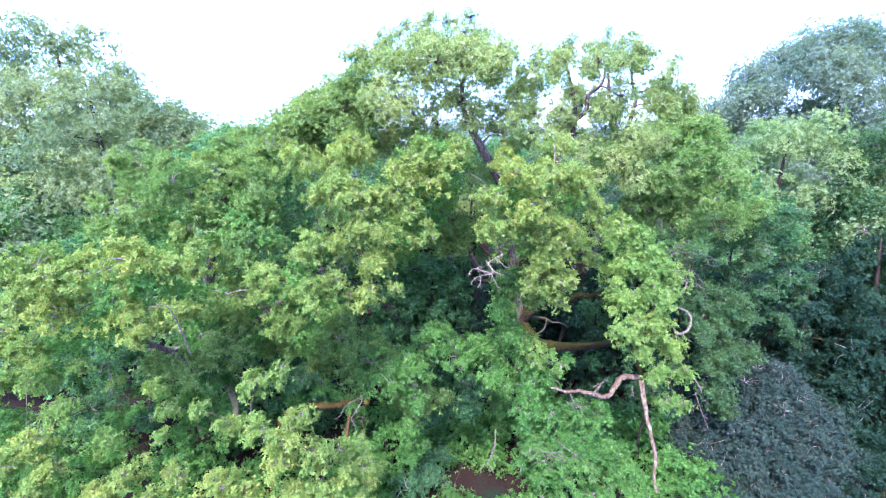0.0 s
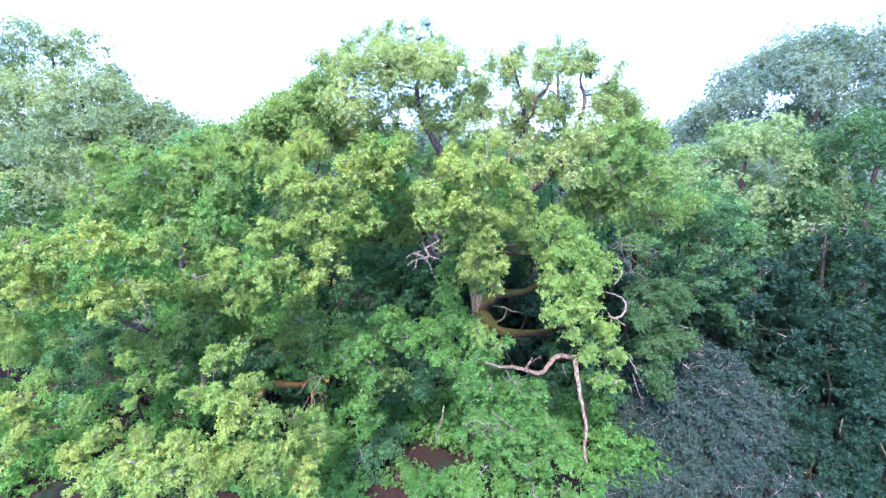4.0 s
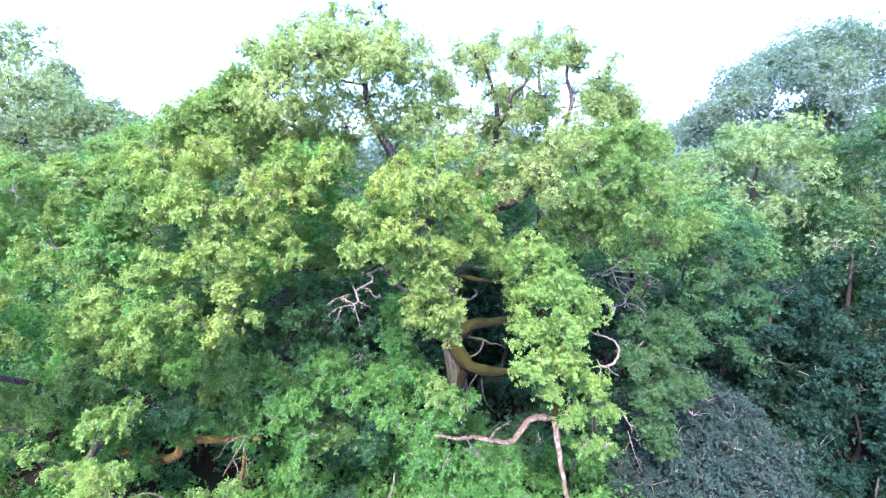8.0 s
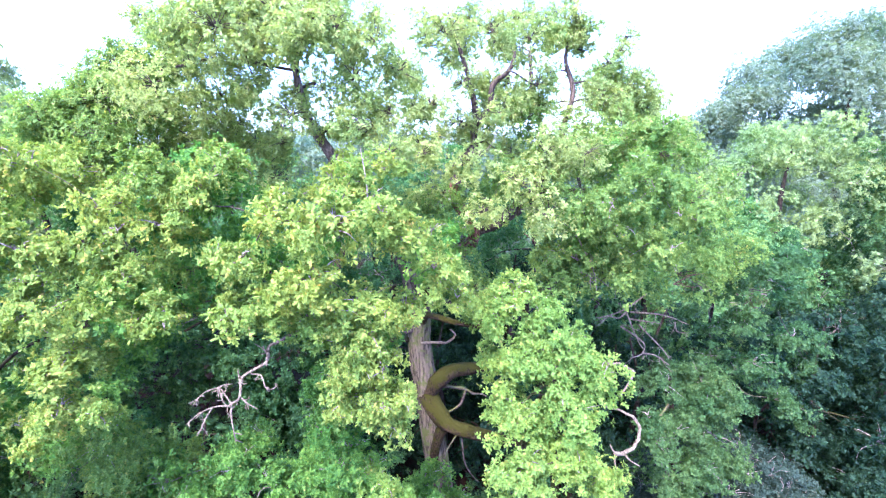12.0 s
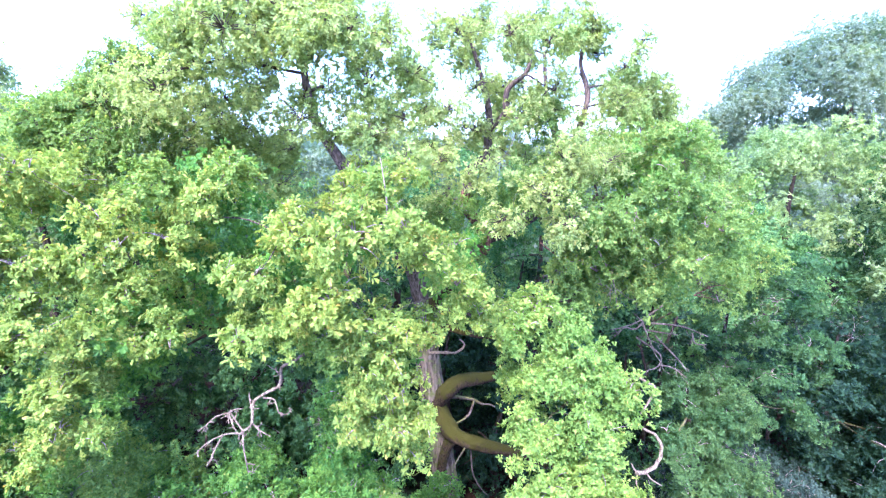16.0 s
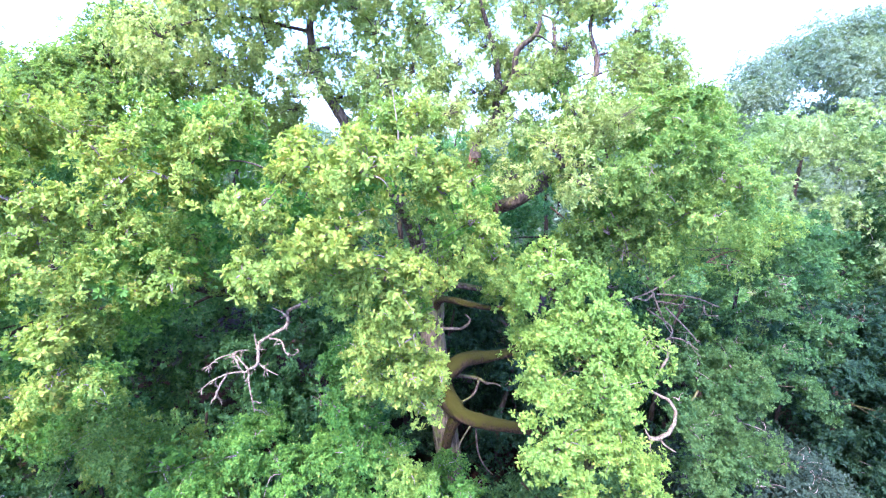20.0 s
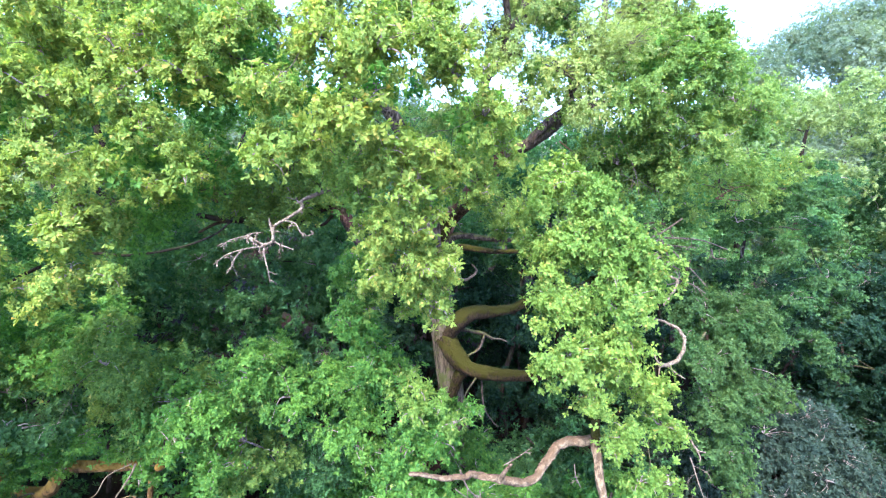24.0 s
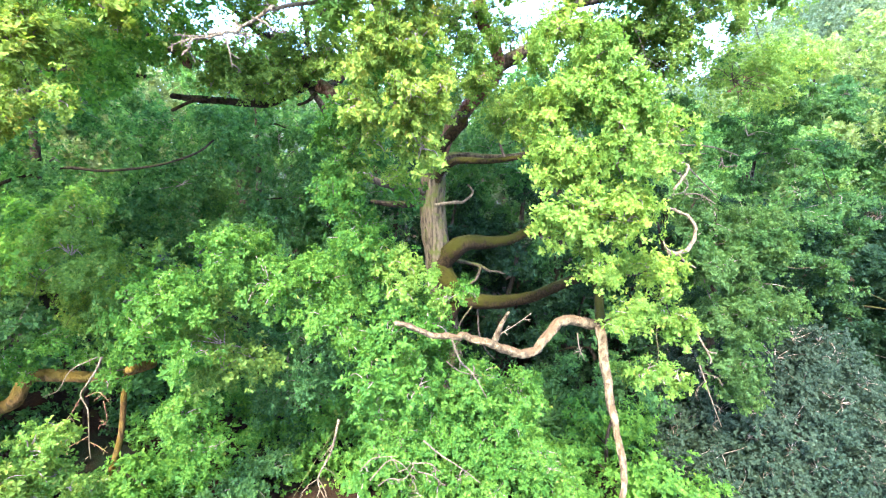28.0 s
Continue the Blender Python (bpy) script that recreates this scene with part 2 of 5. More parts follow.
def foliage_mesh(name, seed, radius, shoots, per_shoot, length, mat, flat=0.8, lumps=16, simple=True, droop=0.0, width=0.3, scatter=0.135, stray=0.09):
    """A bough's worth of leaves: rosettes of leaves on shoot tips, gathered in lumps round the bough."""
    rng = np.random.default_rng(seed)
    unit = lambda v: v / np.maximum(np.linalg.norm(v, axis=-1, keepdims=True), 1e-6)
    lc = unit(rng.normal(size=(lumps, 3))) * rng.uniform(0.3, 0.9, (lumps, 1))
    which = rng.integers(0, lumps, shoots)
    pos = lc[which] + rng.normal(size=(shoots, 3)) * scatter
    loose = rng.random(shoots) < stray
    pos[loose] = unit(rng.normal(size=(loose.sum(), 3))) * rng.uniform(0.6, 1.12, (loose.sum(), 1))
    pos = pos * np.array((1, 1, flat)) * radius
    pos[:, 2] -= droop * (pos[:, 0] ** 2 + pos[:, 1] ** 2) / radius
    axis = unit(unit(pos) * 0.75 + np.array((0, 0, 0.45)) + rng.normal(size=(shoots, 3)) * 0.35)
    total = shoots * per_shoot
    ax = np.repeat(axis, per_shoot, 0)
    base = np.repeat(pos, per_shoot, 0) - ax * rng.uniform(0, 0.6, (total, 1)) * length
    helper = unit(np.cross(ax, rng.normal(size=(shoots, 3)).repeat(per_shoot, 0)))
    other = np.cross(ax, helper)
    turn = (np.tile(np.arange(per_shoot), shoots) / per_shoot + rng.uniform(-0.07, 0.07, total)) * 2 * np.pi
    lean = rng.uniform(0.75, 1.5, total)
    d = (helper * np.cos(turn)[:, None] + other * np.sin(turn)[:, None]) * np.sin(lean)[:, None] + ax * np.cos(lean)[:, None]
    d = unit(d + np.array((0, 0, -0.12)))
    nrm = unit(ax - d * (ax * d).sum(1, keepdims=True) + rng.normal(size=(total, 3)) * 0.22)
    nrm = unit(nrm - d * (nrm * d).sum(1, keepdims=True))
    sd = np.cross(d, nrm)
    ln = (length * rng.uniform(0.65, 1.2, total))[:, None]
    bend = rng.uniform(-0.25, 0.05, total)[:, None]
    if simple:
        rows = [base, base + d * ln * 0.64 + sd * ln * width + nrm * ln * 0.06, base + d * ln + nrm * ln * bend, base + d * ln * 0.64 - sd * ln * width + nrm * ln * 0.06]
        faces = np.array([[0, 1, 2, 3]])
    else:
        # a blade widest near its tip, crossed by a lower pair of lobes
        w, lift = width, nrm * ln * 0.05
        rows = [base, base + d * ln * 0.76 + sd * ln * w + lift * 2, base + d * ln + nrm * ln * bend, base + d * ln * 0.76 - sd * ln * w + lift * 2,
                base + d * ln * 0.2 + lift * 0.5, base + d * ln * 0.5 + sd * ln * w * 1.1 + lift, base + d * ln * 0.62 + lift, base + d * ln * 0.5 - sd * ln * w * 1.1 + lift]
        faces = np.array([[0, 1, 2, 3], [4, 5, 6, 7]])
    v = np.stack(rows, 1).reshape(-1, 3)
    faces = (np.arange(total)[:, None, None] * len(rows) + faces[None]).reshape(-1, 4).tolist()
    return mesh_of(name, v.tolist(), faces, [mat]), pos


def twig_mesh(name, pos, radius, count, seed, mat, thick=0.012):
    rng = random.Random(seed)
    verts, faces = [], []
    for i in range(count):
        end = Vector(pos[rng.randrange(len(pos))]) * rng.uniform(0.85, 1.08)
        mid = end * 0.5 + Vector((rng.uniform(-1, 1), rng.uniform(-1, 1), rng.uniform(-0.2, 1))) * radius * 0.16
        v, f = tube_data(smooth_line([Vector((0, 0, -0.05)), mid, end], 3), [thick * (1 - 0.13 * j) for j in range(7)], 4, tip=False)
        o = len(verts)
        verts += v
        faces += [tuple(a + o for a in q) for q in f]
    return mesh_of(name, verts, faces, [mat], True)


def foliage_set(name, sizes, shoots_per_area, per_shoot, length, mat, variants, twigs=11, twig_mat=TWIG_BARK, **more):
    out = []
    for r in sizes:
        for k in range(variants):
            me, pos = foliage_mesh(name, len(out) * 17 + int(length * 1000), r, int(shoots_per_area * r * r), per_shoot, length, mat, **more)
            out.append((r, me, twig_mesh(name + "_twigs", pos, r, twigs, len(out), twig_mat)))
    return out


OAK_SET = foliage_set("oak_leaves", (0.35, 0.55, 0.8, 1.15), 450, 7, 0.1, OAK_LEAF, 3, droop=0.15, simple=False, width=0.22)
AIRY_SET = foliage_set("crown_leaves", (0.4, 0.6, 0.85, 1.15), 265, 7, 0.1, OAK_LEAF, 3, droop=0.1, scatter=0.2, stray=0.3, simple=False, width=0.22, twigs=20, twig_mat=BRANCH_BARK)
FILL_SET = foliage_set("inner_leaves", (0.7, 1.0, 1.4), 190, 6, 0.115, OAK_LEAF_HALF_SHADE, 3)
LAYER_SET = foliage_set("layered_leaves", (0.6, 0.9, 1.2), 200, 6, 0.115, LAYERED_LEAF, 3, flat=0.34, droop=0.16, lumps=11, scatter=0.17)
BUSH_SET = foliage_set("bush_leaves", (0.6, 0.85, 1.1), 170, 6, 0.115, OAK_LEAF_HALF_SHADE, 3)
WOOD_SET = foliage_set("woodland_leaves", (0.7, 1.0, 1.5), 125, 6, 0.15, WOOD_LEAF, 3)
FAR_SET = foliage_set("far_leaves", (1.6, 2.4), 90, 6, 0.18, HAZED_FAR_LEAF, 3, scatter=0.17, stray=0.15)
GREY_SET = foliage_set("grey_leaves", (0.8, 1.1), 380, 6, 0.085, GREY_LEAF, 3, width=0.26, flat=0.9)


def hang_bough(tree, leaves, at, r, rng, mat=None, label="", name="leafy_bough", twigs=True):
    near = sorted(leaves, key=lambda s: abs(s[0] - r))
    pick = rng.choice([s for s in leaves if abs(s[0] - near[0][0]) < 0.01])
    k = r / pick[0]
    m = Matrix.LocRotScale(at, Euler((rng.uniform(-0.25, 0.25), rng.uniform(-0.25, 0.25), rng.uniform(0, 6.28))), (k, k, k * rng.uniform(0.9, 1.15)))
    ob = tagged(part(name, pick[1], tree, label, m, mat), kind="stuff")
    if twigs:
        tagged(new("twig_spray", pick[2]), kind="stuff").parent = ob
    return ob


def branch_out(tree, nodes, at, rng, mat, name="branch", thick=0.02):
    """Grows a crooked branch from the nearest limb to the bough."""
    at = Vector(at)
    best = min(nodes, key=lambda n: (n[0] - at).length + max(0, n[0].z - at.z) * 0.25)
    p, r = best
    gap = at - p
    if gap.length < 0.35:
        return
    bend = Vector((rng.uniform(-1, 1), rng.uniform(-1, 1), rng.uniform(0.1, 1))) * gap.length * 0.13
    pts = [p, p + gap * 0.33 + bend, p + gap * 0.68 + bend * 0.3 + Vector((rng.uniform(-1, 1), rng.uniform(-1, 1), rng.uniform(-1, 1))) * gap.length * 0.08, at]
    r0 = min(r * 0.7, thick + 0.014 * gap.length, 0.05)
    me, line, radii = limb_mesh(name, pts, r0, min(r0, 0.012), mat, 6, 4, 0.1)
    part(name, me, tree)
    nodes += list(zip(line, radii))[3:]


def ground_z(x, y):
    return -0.35 - 0.07 * min(16, max(0.0, x + 2)) + 0.25 * noise.noise(Vector((x * 0.12, y * 0.12, 0)))


def tree_root(name, x, y, label, category="tree", group=""):
    e = new(name)
    e.matrix_basis = pose(x, y, ground_z(x, y))
    return tagged(e, label, category, group)


# ---- ground ----
def build_ground():
    n, verts, faces = 90, [], []
    axis = [math.copysign(abs(s) ** 2.2, s) * 420 for s in np.linspace(-1, 1, n)]
    for gy in axis:
        for gx in axis:
            x, y = gx + 3, gy + 18
            verts.append((x, y, ground_z(x, y)))
    for j in range(n - 1):
        for i in range(n - 1):
            a = j * n + i
            faces.append((a, a + 1, a + n + 1, a + n))
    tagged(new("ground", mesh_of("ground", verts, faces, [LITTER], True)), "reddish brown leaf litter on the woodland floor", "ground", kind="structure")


build_ground()

# ---- the veteran oak in the middle ----
oak = tree_root("oak_tree", 4.1, 22.9, "tall spreading veteran oak with mossy limbs and dense green leaves")
OAK_NODES = []


def oak_limb(name, points, r0, r1, mat, label="", sides=14, rough=0.22, grow=True, power=1.0):
    if not grow and len(points) > 4:
        mid = [Vector(a).lerp(Vector(c), 0.5) + noise.noise_vector(Vector(a) * 7.3) * r0 * 0.7 for a, c in zip(points, points[1:])]
        points = [q for pair in zip(points, mid) for q in pair] + [points[-1]]
    me, line, radii = limb_mesh(name, points, r0, r1, mat, sides, 6, rough, power)
    if grow:
        OAK_NODES.extend(zip(line, radii))
    return part(name, me, oak, label)


TRUNK_LINE = [(4.3, 22.95, -1.4), (4.08, 22.9, 0.3), (3.68, 22.7, 4.1), (3.45, 22.6, 6.05), (3.45, 22.5, 7.5)]
trunk_line = smooth_line(TRUNK_LINE, 16)
TRUNK_R = [0.46 - 0.07 * i / len(trunk_line) + 0.4 * math.exp(-i / 5) for i in range(len(trunk_line))]
tv, tf = tube_data(trunk_line, TRUNK_R, 96, 0.1, 2.0, furrow=0.07)
part("trunk", mesh_of("trunk", tv, tf, [BARK], True), oak, "thick grey-brown furrowed trunk")
OAK_NODES.extend(zip(trunk_line[30:], TRUNK_R[30:]))
oak_limb("leader", [(3.45, 22.5, 7.2), (3.22, 22.2, 8.6), (3.0, 21.8, 9.6), (2.6, 20.5, 11), (1.66, 19.5, 12.6), (1.3, 19.2, 13.2), (0.93, 19, 14), (0.8, 18.8, 15.2), (1.35, 18.6, 15.8)], 0.29, 0.05, LEADER_BARK)
oak_limb("leader", [(3.5, 22.5, 7.2), (3.88, 22.4, 8.5), (4.4, 22.2, 9.3), (5.25, 21.2, 10.2), (5.2, 20.8, 10.9), (4.72, 20.5, 11.6), (4.76, 20.3, 12.3)], 0.26, 0.13, REDDISH_BARK)
oak_limb("limb", [(4.76, 20.3, 12.1), (4.8, 20.2, 12.6), (5.25, 19.9, 13.1), (5.3, 19.9, 13.7), (5.7, 19.7, 14.1), (5.75, 19.6, 14.7), (6.2, 19.4, 15.1), (6.3, 19.4, 15.7)], 0.15, 0.04, BRANCH_BARK)
oak_limb("limb", [(5.35, 19.85, 13.8), (5.2, 19.6, 14.6), (4.98, 19.5, 15.3), (4.6, 19.2, 16.4)], 0.1, 0.03, BRANCH_BARK)
oak_limb("limb", [(4.06, 22.4, 8.8), (5.3, 21.6, 10.4), (6.15, 21, 10.9), (7.13, 21, 11.7), (7.4, 21, 13.2), (7.05, 21, 14.6), (6.93, 21, 15.8)], 0.24, 0.05, BRANCH_BARK)
oak_limb("limb", [(6.15, 21, 10.9), (7.08, 20.5, 11.8), (8.44, 19.5, 11.9), (9.6, 18.5, 12.2)], 0.15, 0.04, BRANCH_BARK)
oak_limb("limb", [(7.13, 21, 11.7), (8.3, 21.5, 14.4), (8.08, 21.5, 15.7), (8.4, 21.5, 16.7)], 0.12, 0.03, BRANCH_BARK)
oak_limb("limb", [(3.6, 22.7, 4.3), (4.08, 22.40, 4.88), (4.57, 22.70, 5.11), (5.20, 23.00, 5.05), (6.04, 23.20, 5.10), (6.65, 23.20, 5.38), (7.23, 22.80, 5.47), (7.6, 20.5, 6.6), (7.2, 17.5, 7), (6.6, 15.6, 8.2)], 0.37, 0.07, MOSSY_BARK, "mossy horizontal limb", power=1.7)
oak_limb("limb", [(3.65, 22.6, 4.25), (4.05, 22.2, 3.75), (4.5, 21.9, 3.42), (5.3, 21.4, 3.43), (6.11, 20.4, 3.85), (6.5, 19.5, 4.3), (6.8, 18.2, 4.95), (7, 16.6, 5.5), (6.7, 15.1, 5.05)], 0.38, 0.09, MOSSY_BARK, "mossy horizontal limb", power=1.7)
oak_limb("limb", [(4.41, 22.00, 3.52), (4.11, 22.20, 2.82), (3.91, 22.40, 1.93), (3.85, 22.50, 1.07)], 0.2, 0.17, MOSSY_BARK, "mossy buttress below the limb", grow=False)
oak_limb("limb", [(3.5, 22.45, 6.9), (3.75, 21.95, 7.5), (4.1, 21, 7.8), (4.5, 20.5, 7.85), (5.1, 20.1, 7.84), (5.8, 19.6, 7.95)], 0.14, 0.06, MOSSY_BARK, "mossy horizontal limb")
oak_limb("limb", [(1.64, 19.0, 10.39), (1.49, 18.0, 9.67), (1.31, 17.4, 9.41), (1.0, 17.2, 9.42), (0.73, 17.1, 9.32), (0.47, 17.1, 9.18), (0.16, 17.1, 9.05), (-0.32, 17.2, 9.07), (-0.83, 17.3, 9.13), (-1.36, 17.3, 9.15), (-1.95, 17.4, 9.23)], 0.11, 0.06, SHADE_BARK, sides=10, rough=0.5)
oak_limb("broken_stub", [(-1.48, 16.7, 10.21), (-1.23, 16.5, 10.08), (-1.09, 16.4, 9.83), (-1.05, 16.4, 9.72)], 0.07, 0.1, REDDISH_BARK, "broken-off limb end with reddish wood", 10)
oak_limb("broken_stub", [(1.24, 17.2, 9.4), (1.46, 17.1, 9.32), (1.62, 17.0, 9.06)], 0.13, 0.1, REDDISH_BARK, "broken-off limb end with reddish wood", 10, 0.4)
oak_limb("limb", [(3.5, 22.45, 7.4), (3.96, 22.25, 7.9), (4.42, 22, 7.98), (4.9, 21.8, 7.94), (5.84, 21.3, 7.97), (6.6, 20.6, 8.2)], 0.14, 0.06, BRANCH_BARK)
oak_limb("broken_stub", [(3.55, 22.4, 7.7), (3.78, 22.3, 8.3), (4.05, 22.1, 8.62), (4.4, 21.9, 8.98)], 0.22, 0.17, MOSSY_BARK, "broken-off mossy limb end", 12)
oak_limb("limb", [(3.3, 22.4, 6.9), (2.35, 21.5, 7.05), (1.5, 20.3, 7.6), (0.6, 18.8, 9.6), (-0.5, 17.0, 11)], 0.14, 0.05, BRANCH_BARK)
oak_limb("broken_stub", [(3.3, 22.4, 6.85), (2.75, 21.9, 6.98), (2.25, 21.6, 6.98)], 0.14, 0.1, LEADER_BARK, "broken-off limb end with reddish wood", 10, 0.4)
oak_limb("limb", [(3.3, 22.5, 6.5), (2.4, 22.4, 6.4), (1.5, 22.4, 6.5)], 0.14, 0.08, SHADE_BARK)
oak_limb("dead_spur", [(4.26, 22.80, 4.49), (4.50, 22.90, 4.39), (5.01, 23.00, 4.24), (5.42, 23.00, 4.03)], 0.09, 0.05, BRANCH_BARK, "bare dead spur", 8, grow=False)
oak_limb("dead_spur", [(5.38, 23.00, 4.05), (5.68, 23.00, 4.03), (5.97, 22.90, 3.98), (6.20, 22.90, 4.21)], 0.035, 0.015, DEAD_TWIG, "", 6, grow=False)
oak_limb("dead_spur", [(5.09, 22.80, 4.29), (4.88, 22.60, 3.83), (4.41, 22.30, 3.67)], 0.05, 0.04, BRANCH_BARK, "", 6, grow=False)
oak_limb("dead_spur", [(4.92, 21.80, 3.06), (4.99, 21.60, 2.23), (5.22, 21.50, 1.76), (5.48, 21.40, 1.51)], 0.03, 0.015, BRANCH_BARK, "", 6, grow=False)
oak_limb("dead_spur", [(3.5, 22.25, 6.4), (4.06, 22, 6.51), (4.39, 21.9, 6.53), (4.64, 21.8, 6.73), (4.71, 21.8, 6.88), (4.55, 21.7, 7.09)], 0.06, 0.025, DEAD_TWIG, "", 8, grow=False)

for line, thick in (([(-3.30, 17.20, 11.13), (-2.58, 17.00, 10.71), (-2.00, 16.80, 10.29), (-1.35, 16.60, 10.03), (-1.08, 16.40, 9.70)], 0.09), ([(-4.52, 17.00, 10.38), (-3.95, 16.80, 10.08), (-3.40, 16.60, 9.67), (-2.74, 16.60, 9.57), (-2.08, 16.70, 9.53)], 0.07), ([(-3.42, 16.50, 11.24), (-3.22, 16.40, 10.76), (-3.20, 16.40, 10.56)], 0.07), ([(-0.78, 17.2, 9.12), (-1.33, 17.1, 9.11), (-1.76, 17.0, 8.9)], 0.045), ([(1.2, 17.1, 9.26), (1.04, 17.0, 9.09), (0.84, 17.0, 9.02)], 0.04), ([(1.13, 17.2, 9.61), (1.08, 17.3, 9.96), (0.99, 17.4, 10.31)], 0.08)):
    oak_limb("limb", line, thick, thick * 0.7, SHADE_BARK, sides=8, rough=0.4)

# dead wood on the oak
DEAD_LINE = [(6.76, 15.3, 4.97), (6.45, 15.03, 5.06), (6.09, 14.8, 5.2), (5.81, 14.6, 5.22), (5.54, 14.35, 5.03), (5.37, 14.15, 4.92), (5.03, 13.95, 4.93), (4.71, 13.8, 5.09), (4.42, 13.65, 5.26), (4.15, 13.55, 5.39), (3.89, 13.4, 5.44), (3.64, 13.3, 5.5), (3.46, 13.17, 5.63), (3.19, 13, 5.78)]
oak_limb("dead_limb", DEAD_LINE, 0.098, 0.032, DEAD_WOOD, "bleached bare dead limb bent like an S", 16, 0.34, False)
oak_limb("dead_limb", [(6.62, 14.95, 5.05), (6.72, 14.8, 4.42), (6.8, 14.6, 3.76), (6.89, 14.35, 3.18), (6.95, 14.1, 2.7), (6.82, 13.8, 2.2), (6.88, 13.6, 1.7)], 0.085, 0.038, DEAD_WOOD, "bleached bare dead limb hanging down", 16, 0.34, False)
oak_limb("dead_spur", [(4.6, 13.35, 5.4), (4.66, 13.2, 5.68), (4.74, 13.05, 5.92)], 0.05, 0.02, DEAD_WOOD, "", 8, grow=False)
oak_limb("dead_branch", [(8.34, 17.2, 7.89), (8.62, 17.08, 7.96), (8.91, 16.96, 7.82), (8.84, 16.84, 7.67), (8.67, 16.72, 7.5), (8.5, 16.6, 7.35)], 0.03, 0.025, DEAD_TWIG, "", 8, grow=False)
oak_limb("dead_branch", [(8.18, 16.8, 7.02), (8.56, 16.71, 6.94), (8.85, 16.63, 6.81), (8.99, 16.54, 6.58), (8.95, 16.46, 6.35), (8.79, 16.37, 6.15), (8.54, 16.29, 6.08), (8.33, 16.2, 6.14)], 0.026, 0.05, DEAD_TWIG, "bleached hooked dead branch", 8, grow=False)
for line in ([(8.36, 16.2, 6.14), (8.31, 16.15, 5.97), (8.34, 16.1, 5.81)], [(8.56, 16.25, 6.09), (8.69, 16.23, 5.94), (8.91, 16.2, 5.81)], [(8.36, 16.2, 6.13), (8.26, 16.2, 6.24), (8.2, 16.2, 6.37)], [(9.25, 16.6, 4.32), (9.37, 16.53, 4.11), (9.49, 16.47, 3.93), (9.65, 16.4, 3.9)], [(9.48, 16.5, 3.94), (9.57, 16.45, 3.74), (9.54, 16.4, 3.67)]):
    oak_limb("dead_branch", line, 0.026, 0.012, DEAD_TWIG, "", 6, grow=False)



def bare_twigs(points, r0, count, reach, seed, mat=DEAD_TWIG, tree=oak, hang=0.3, taper=0.3):
    """A leafless branch with forked side twigs, each of them a part."""
    rng = random.Random(seed)
    me, line, radii = limb_mesh("dead_branch", points, r0, r0 * taper, mat, 6, 4, 0.25)
    part("dead_branch", me, tree)
    for k in range(count):
        i = rng.randrange(1, len(line) - 1)
        way = (line[i + 1] - line[i]).normalized()
        d = (way * 0.25 + Vector((rng.gauss(0, 1), rng.gauss(0, 1), rng.gauss(-hang, 0.7))).normalized()).normalized()
        ln = reach * rng.uniform(0.4, 1.0)
        kink = Vector((rng.gauss(0, 1), rng.gauss(0, 1), rng.gauss(0, 1))) * ln * 0.12
        a, m, e = line[i], line[i] + d * ln * 0.5 + kink, line[i] + d * ln - Vector((0, 0, hang * ln * 0.3))
        me, tw, _ = limb_mesh("dead_twig", [a, m, e], max(0.009, radii[i] * 0.45), 0.005, mat, 4, 3, 0.0)
        part("dead_twig", me, tree)
        for side in (0.45, 0.75):
            s = a.lerp(e, side) + kink * (1 - side)
            f = (d + Vector((rng.gauss(0, 0.8), rng.gauss(0, 0.8), rng.gauss(0, 0.8)))).normalized() * ln * 0.4
            me, _, _ = limb_mesh("dead_twig", [s, s + f * 0.6 + kink * 0.3, s + f], 0.006, 0.003, mat, 4, 2, 0.0)
            part("dead_twig", me, tree)


# the bleached dead branch that hangs out of the crown, fork by fork
bare_twigs([(2.5, 14.4, 10.4), (2.1, 14.0, 10.15), (1.77, 13.64, 10.00), (1.60, 13.55, 9.93), (1.70, 13.16, 9.85), (1.47, 13.17, 9.70), (1.31, 13.11, 9.60), (1.39, 12.83, 9.50), (1.41, 12.71, 9.45), (1.33, 12.60, 9.43)], 0.028, 9, 0.15, 81, taper=0.7)
for k, line in enumerate(([(1.36, 12.59, 9.43), (1.14, 12.85, 9.45), (0.97, 13.01, 9.48), (0.78, 12.88, 9.45), (0.76, 12.62, 9.40)], [(1.35, 12.57, 9.42), (1.11, 12.63, 9.38), (0.90, 12.53, 9.33), (0.76, 12.40, 9.22)], [(1.05, 12.63, 9.37), (1.04, 12.40, 9.30), (1.01, 12.35, 9.20), (0.96, 12.29, 9.12)], [(1.35, 12.59, 9.40), (1.39, 12.47, 9.33), (1.49, 12.30, 9.15), (1.50, 12.31, 9.00)],
                          [(1.38, 12.80, 9.45), (1.57, 12.64, 9.42), (1.74, 12.56, 9.38)], [(1.48, 13.04, 9.70), (1.63, 13.07, 9.65), (1.75, 12.89, 9.55), (1.83, 12.92, 9.50), (1.89, 12.98, 9.52)], [(1.35, 12.94, 9.53), (1.26, 13.10, 9.64), (1.23, 13.17, 9.72)], [(0.98, 12.96, 9.48), (1.05, 13.03, 9.52), (1.17, 13.06, 9.52)], [(1.67, 13.27, 9.87), (1.61, 13.38, 9.93), (1.36, 13.56, 9.98)], [(0.97, 13.01, 9.48), (1.12, 12.78, 9.46), (1.24, 12.62, 9.43)])):
    bare_twigs(line, 0.014, 6, 0.13, 300 + k, taper=0.4)
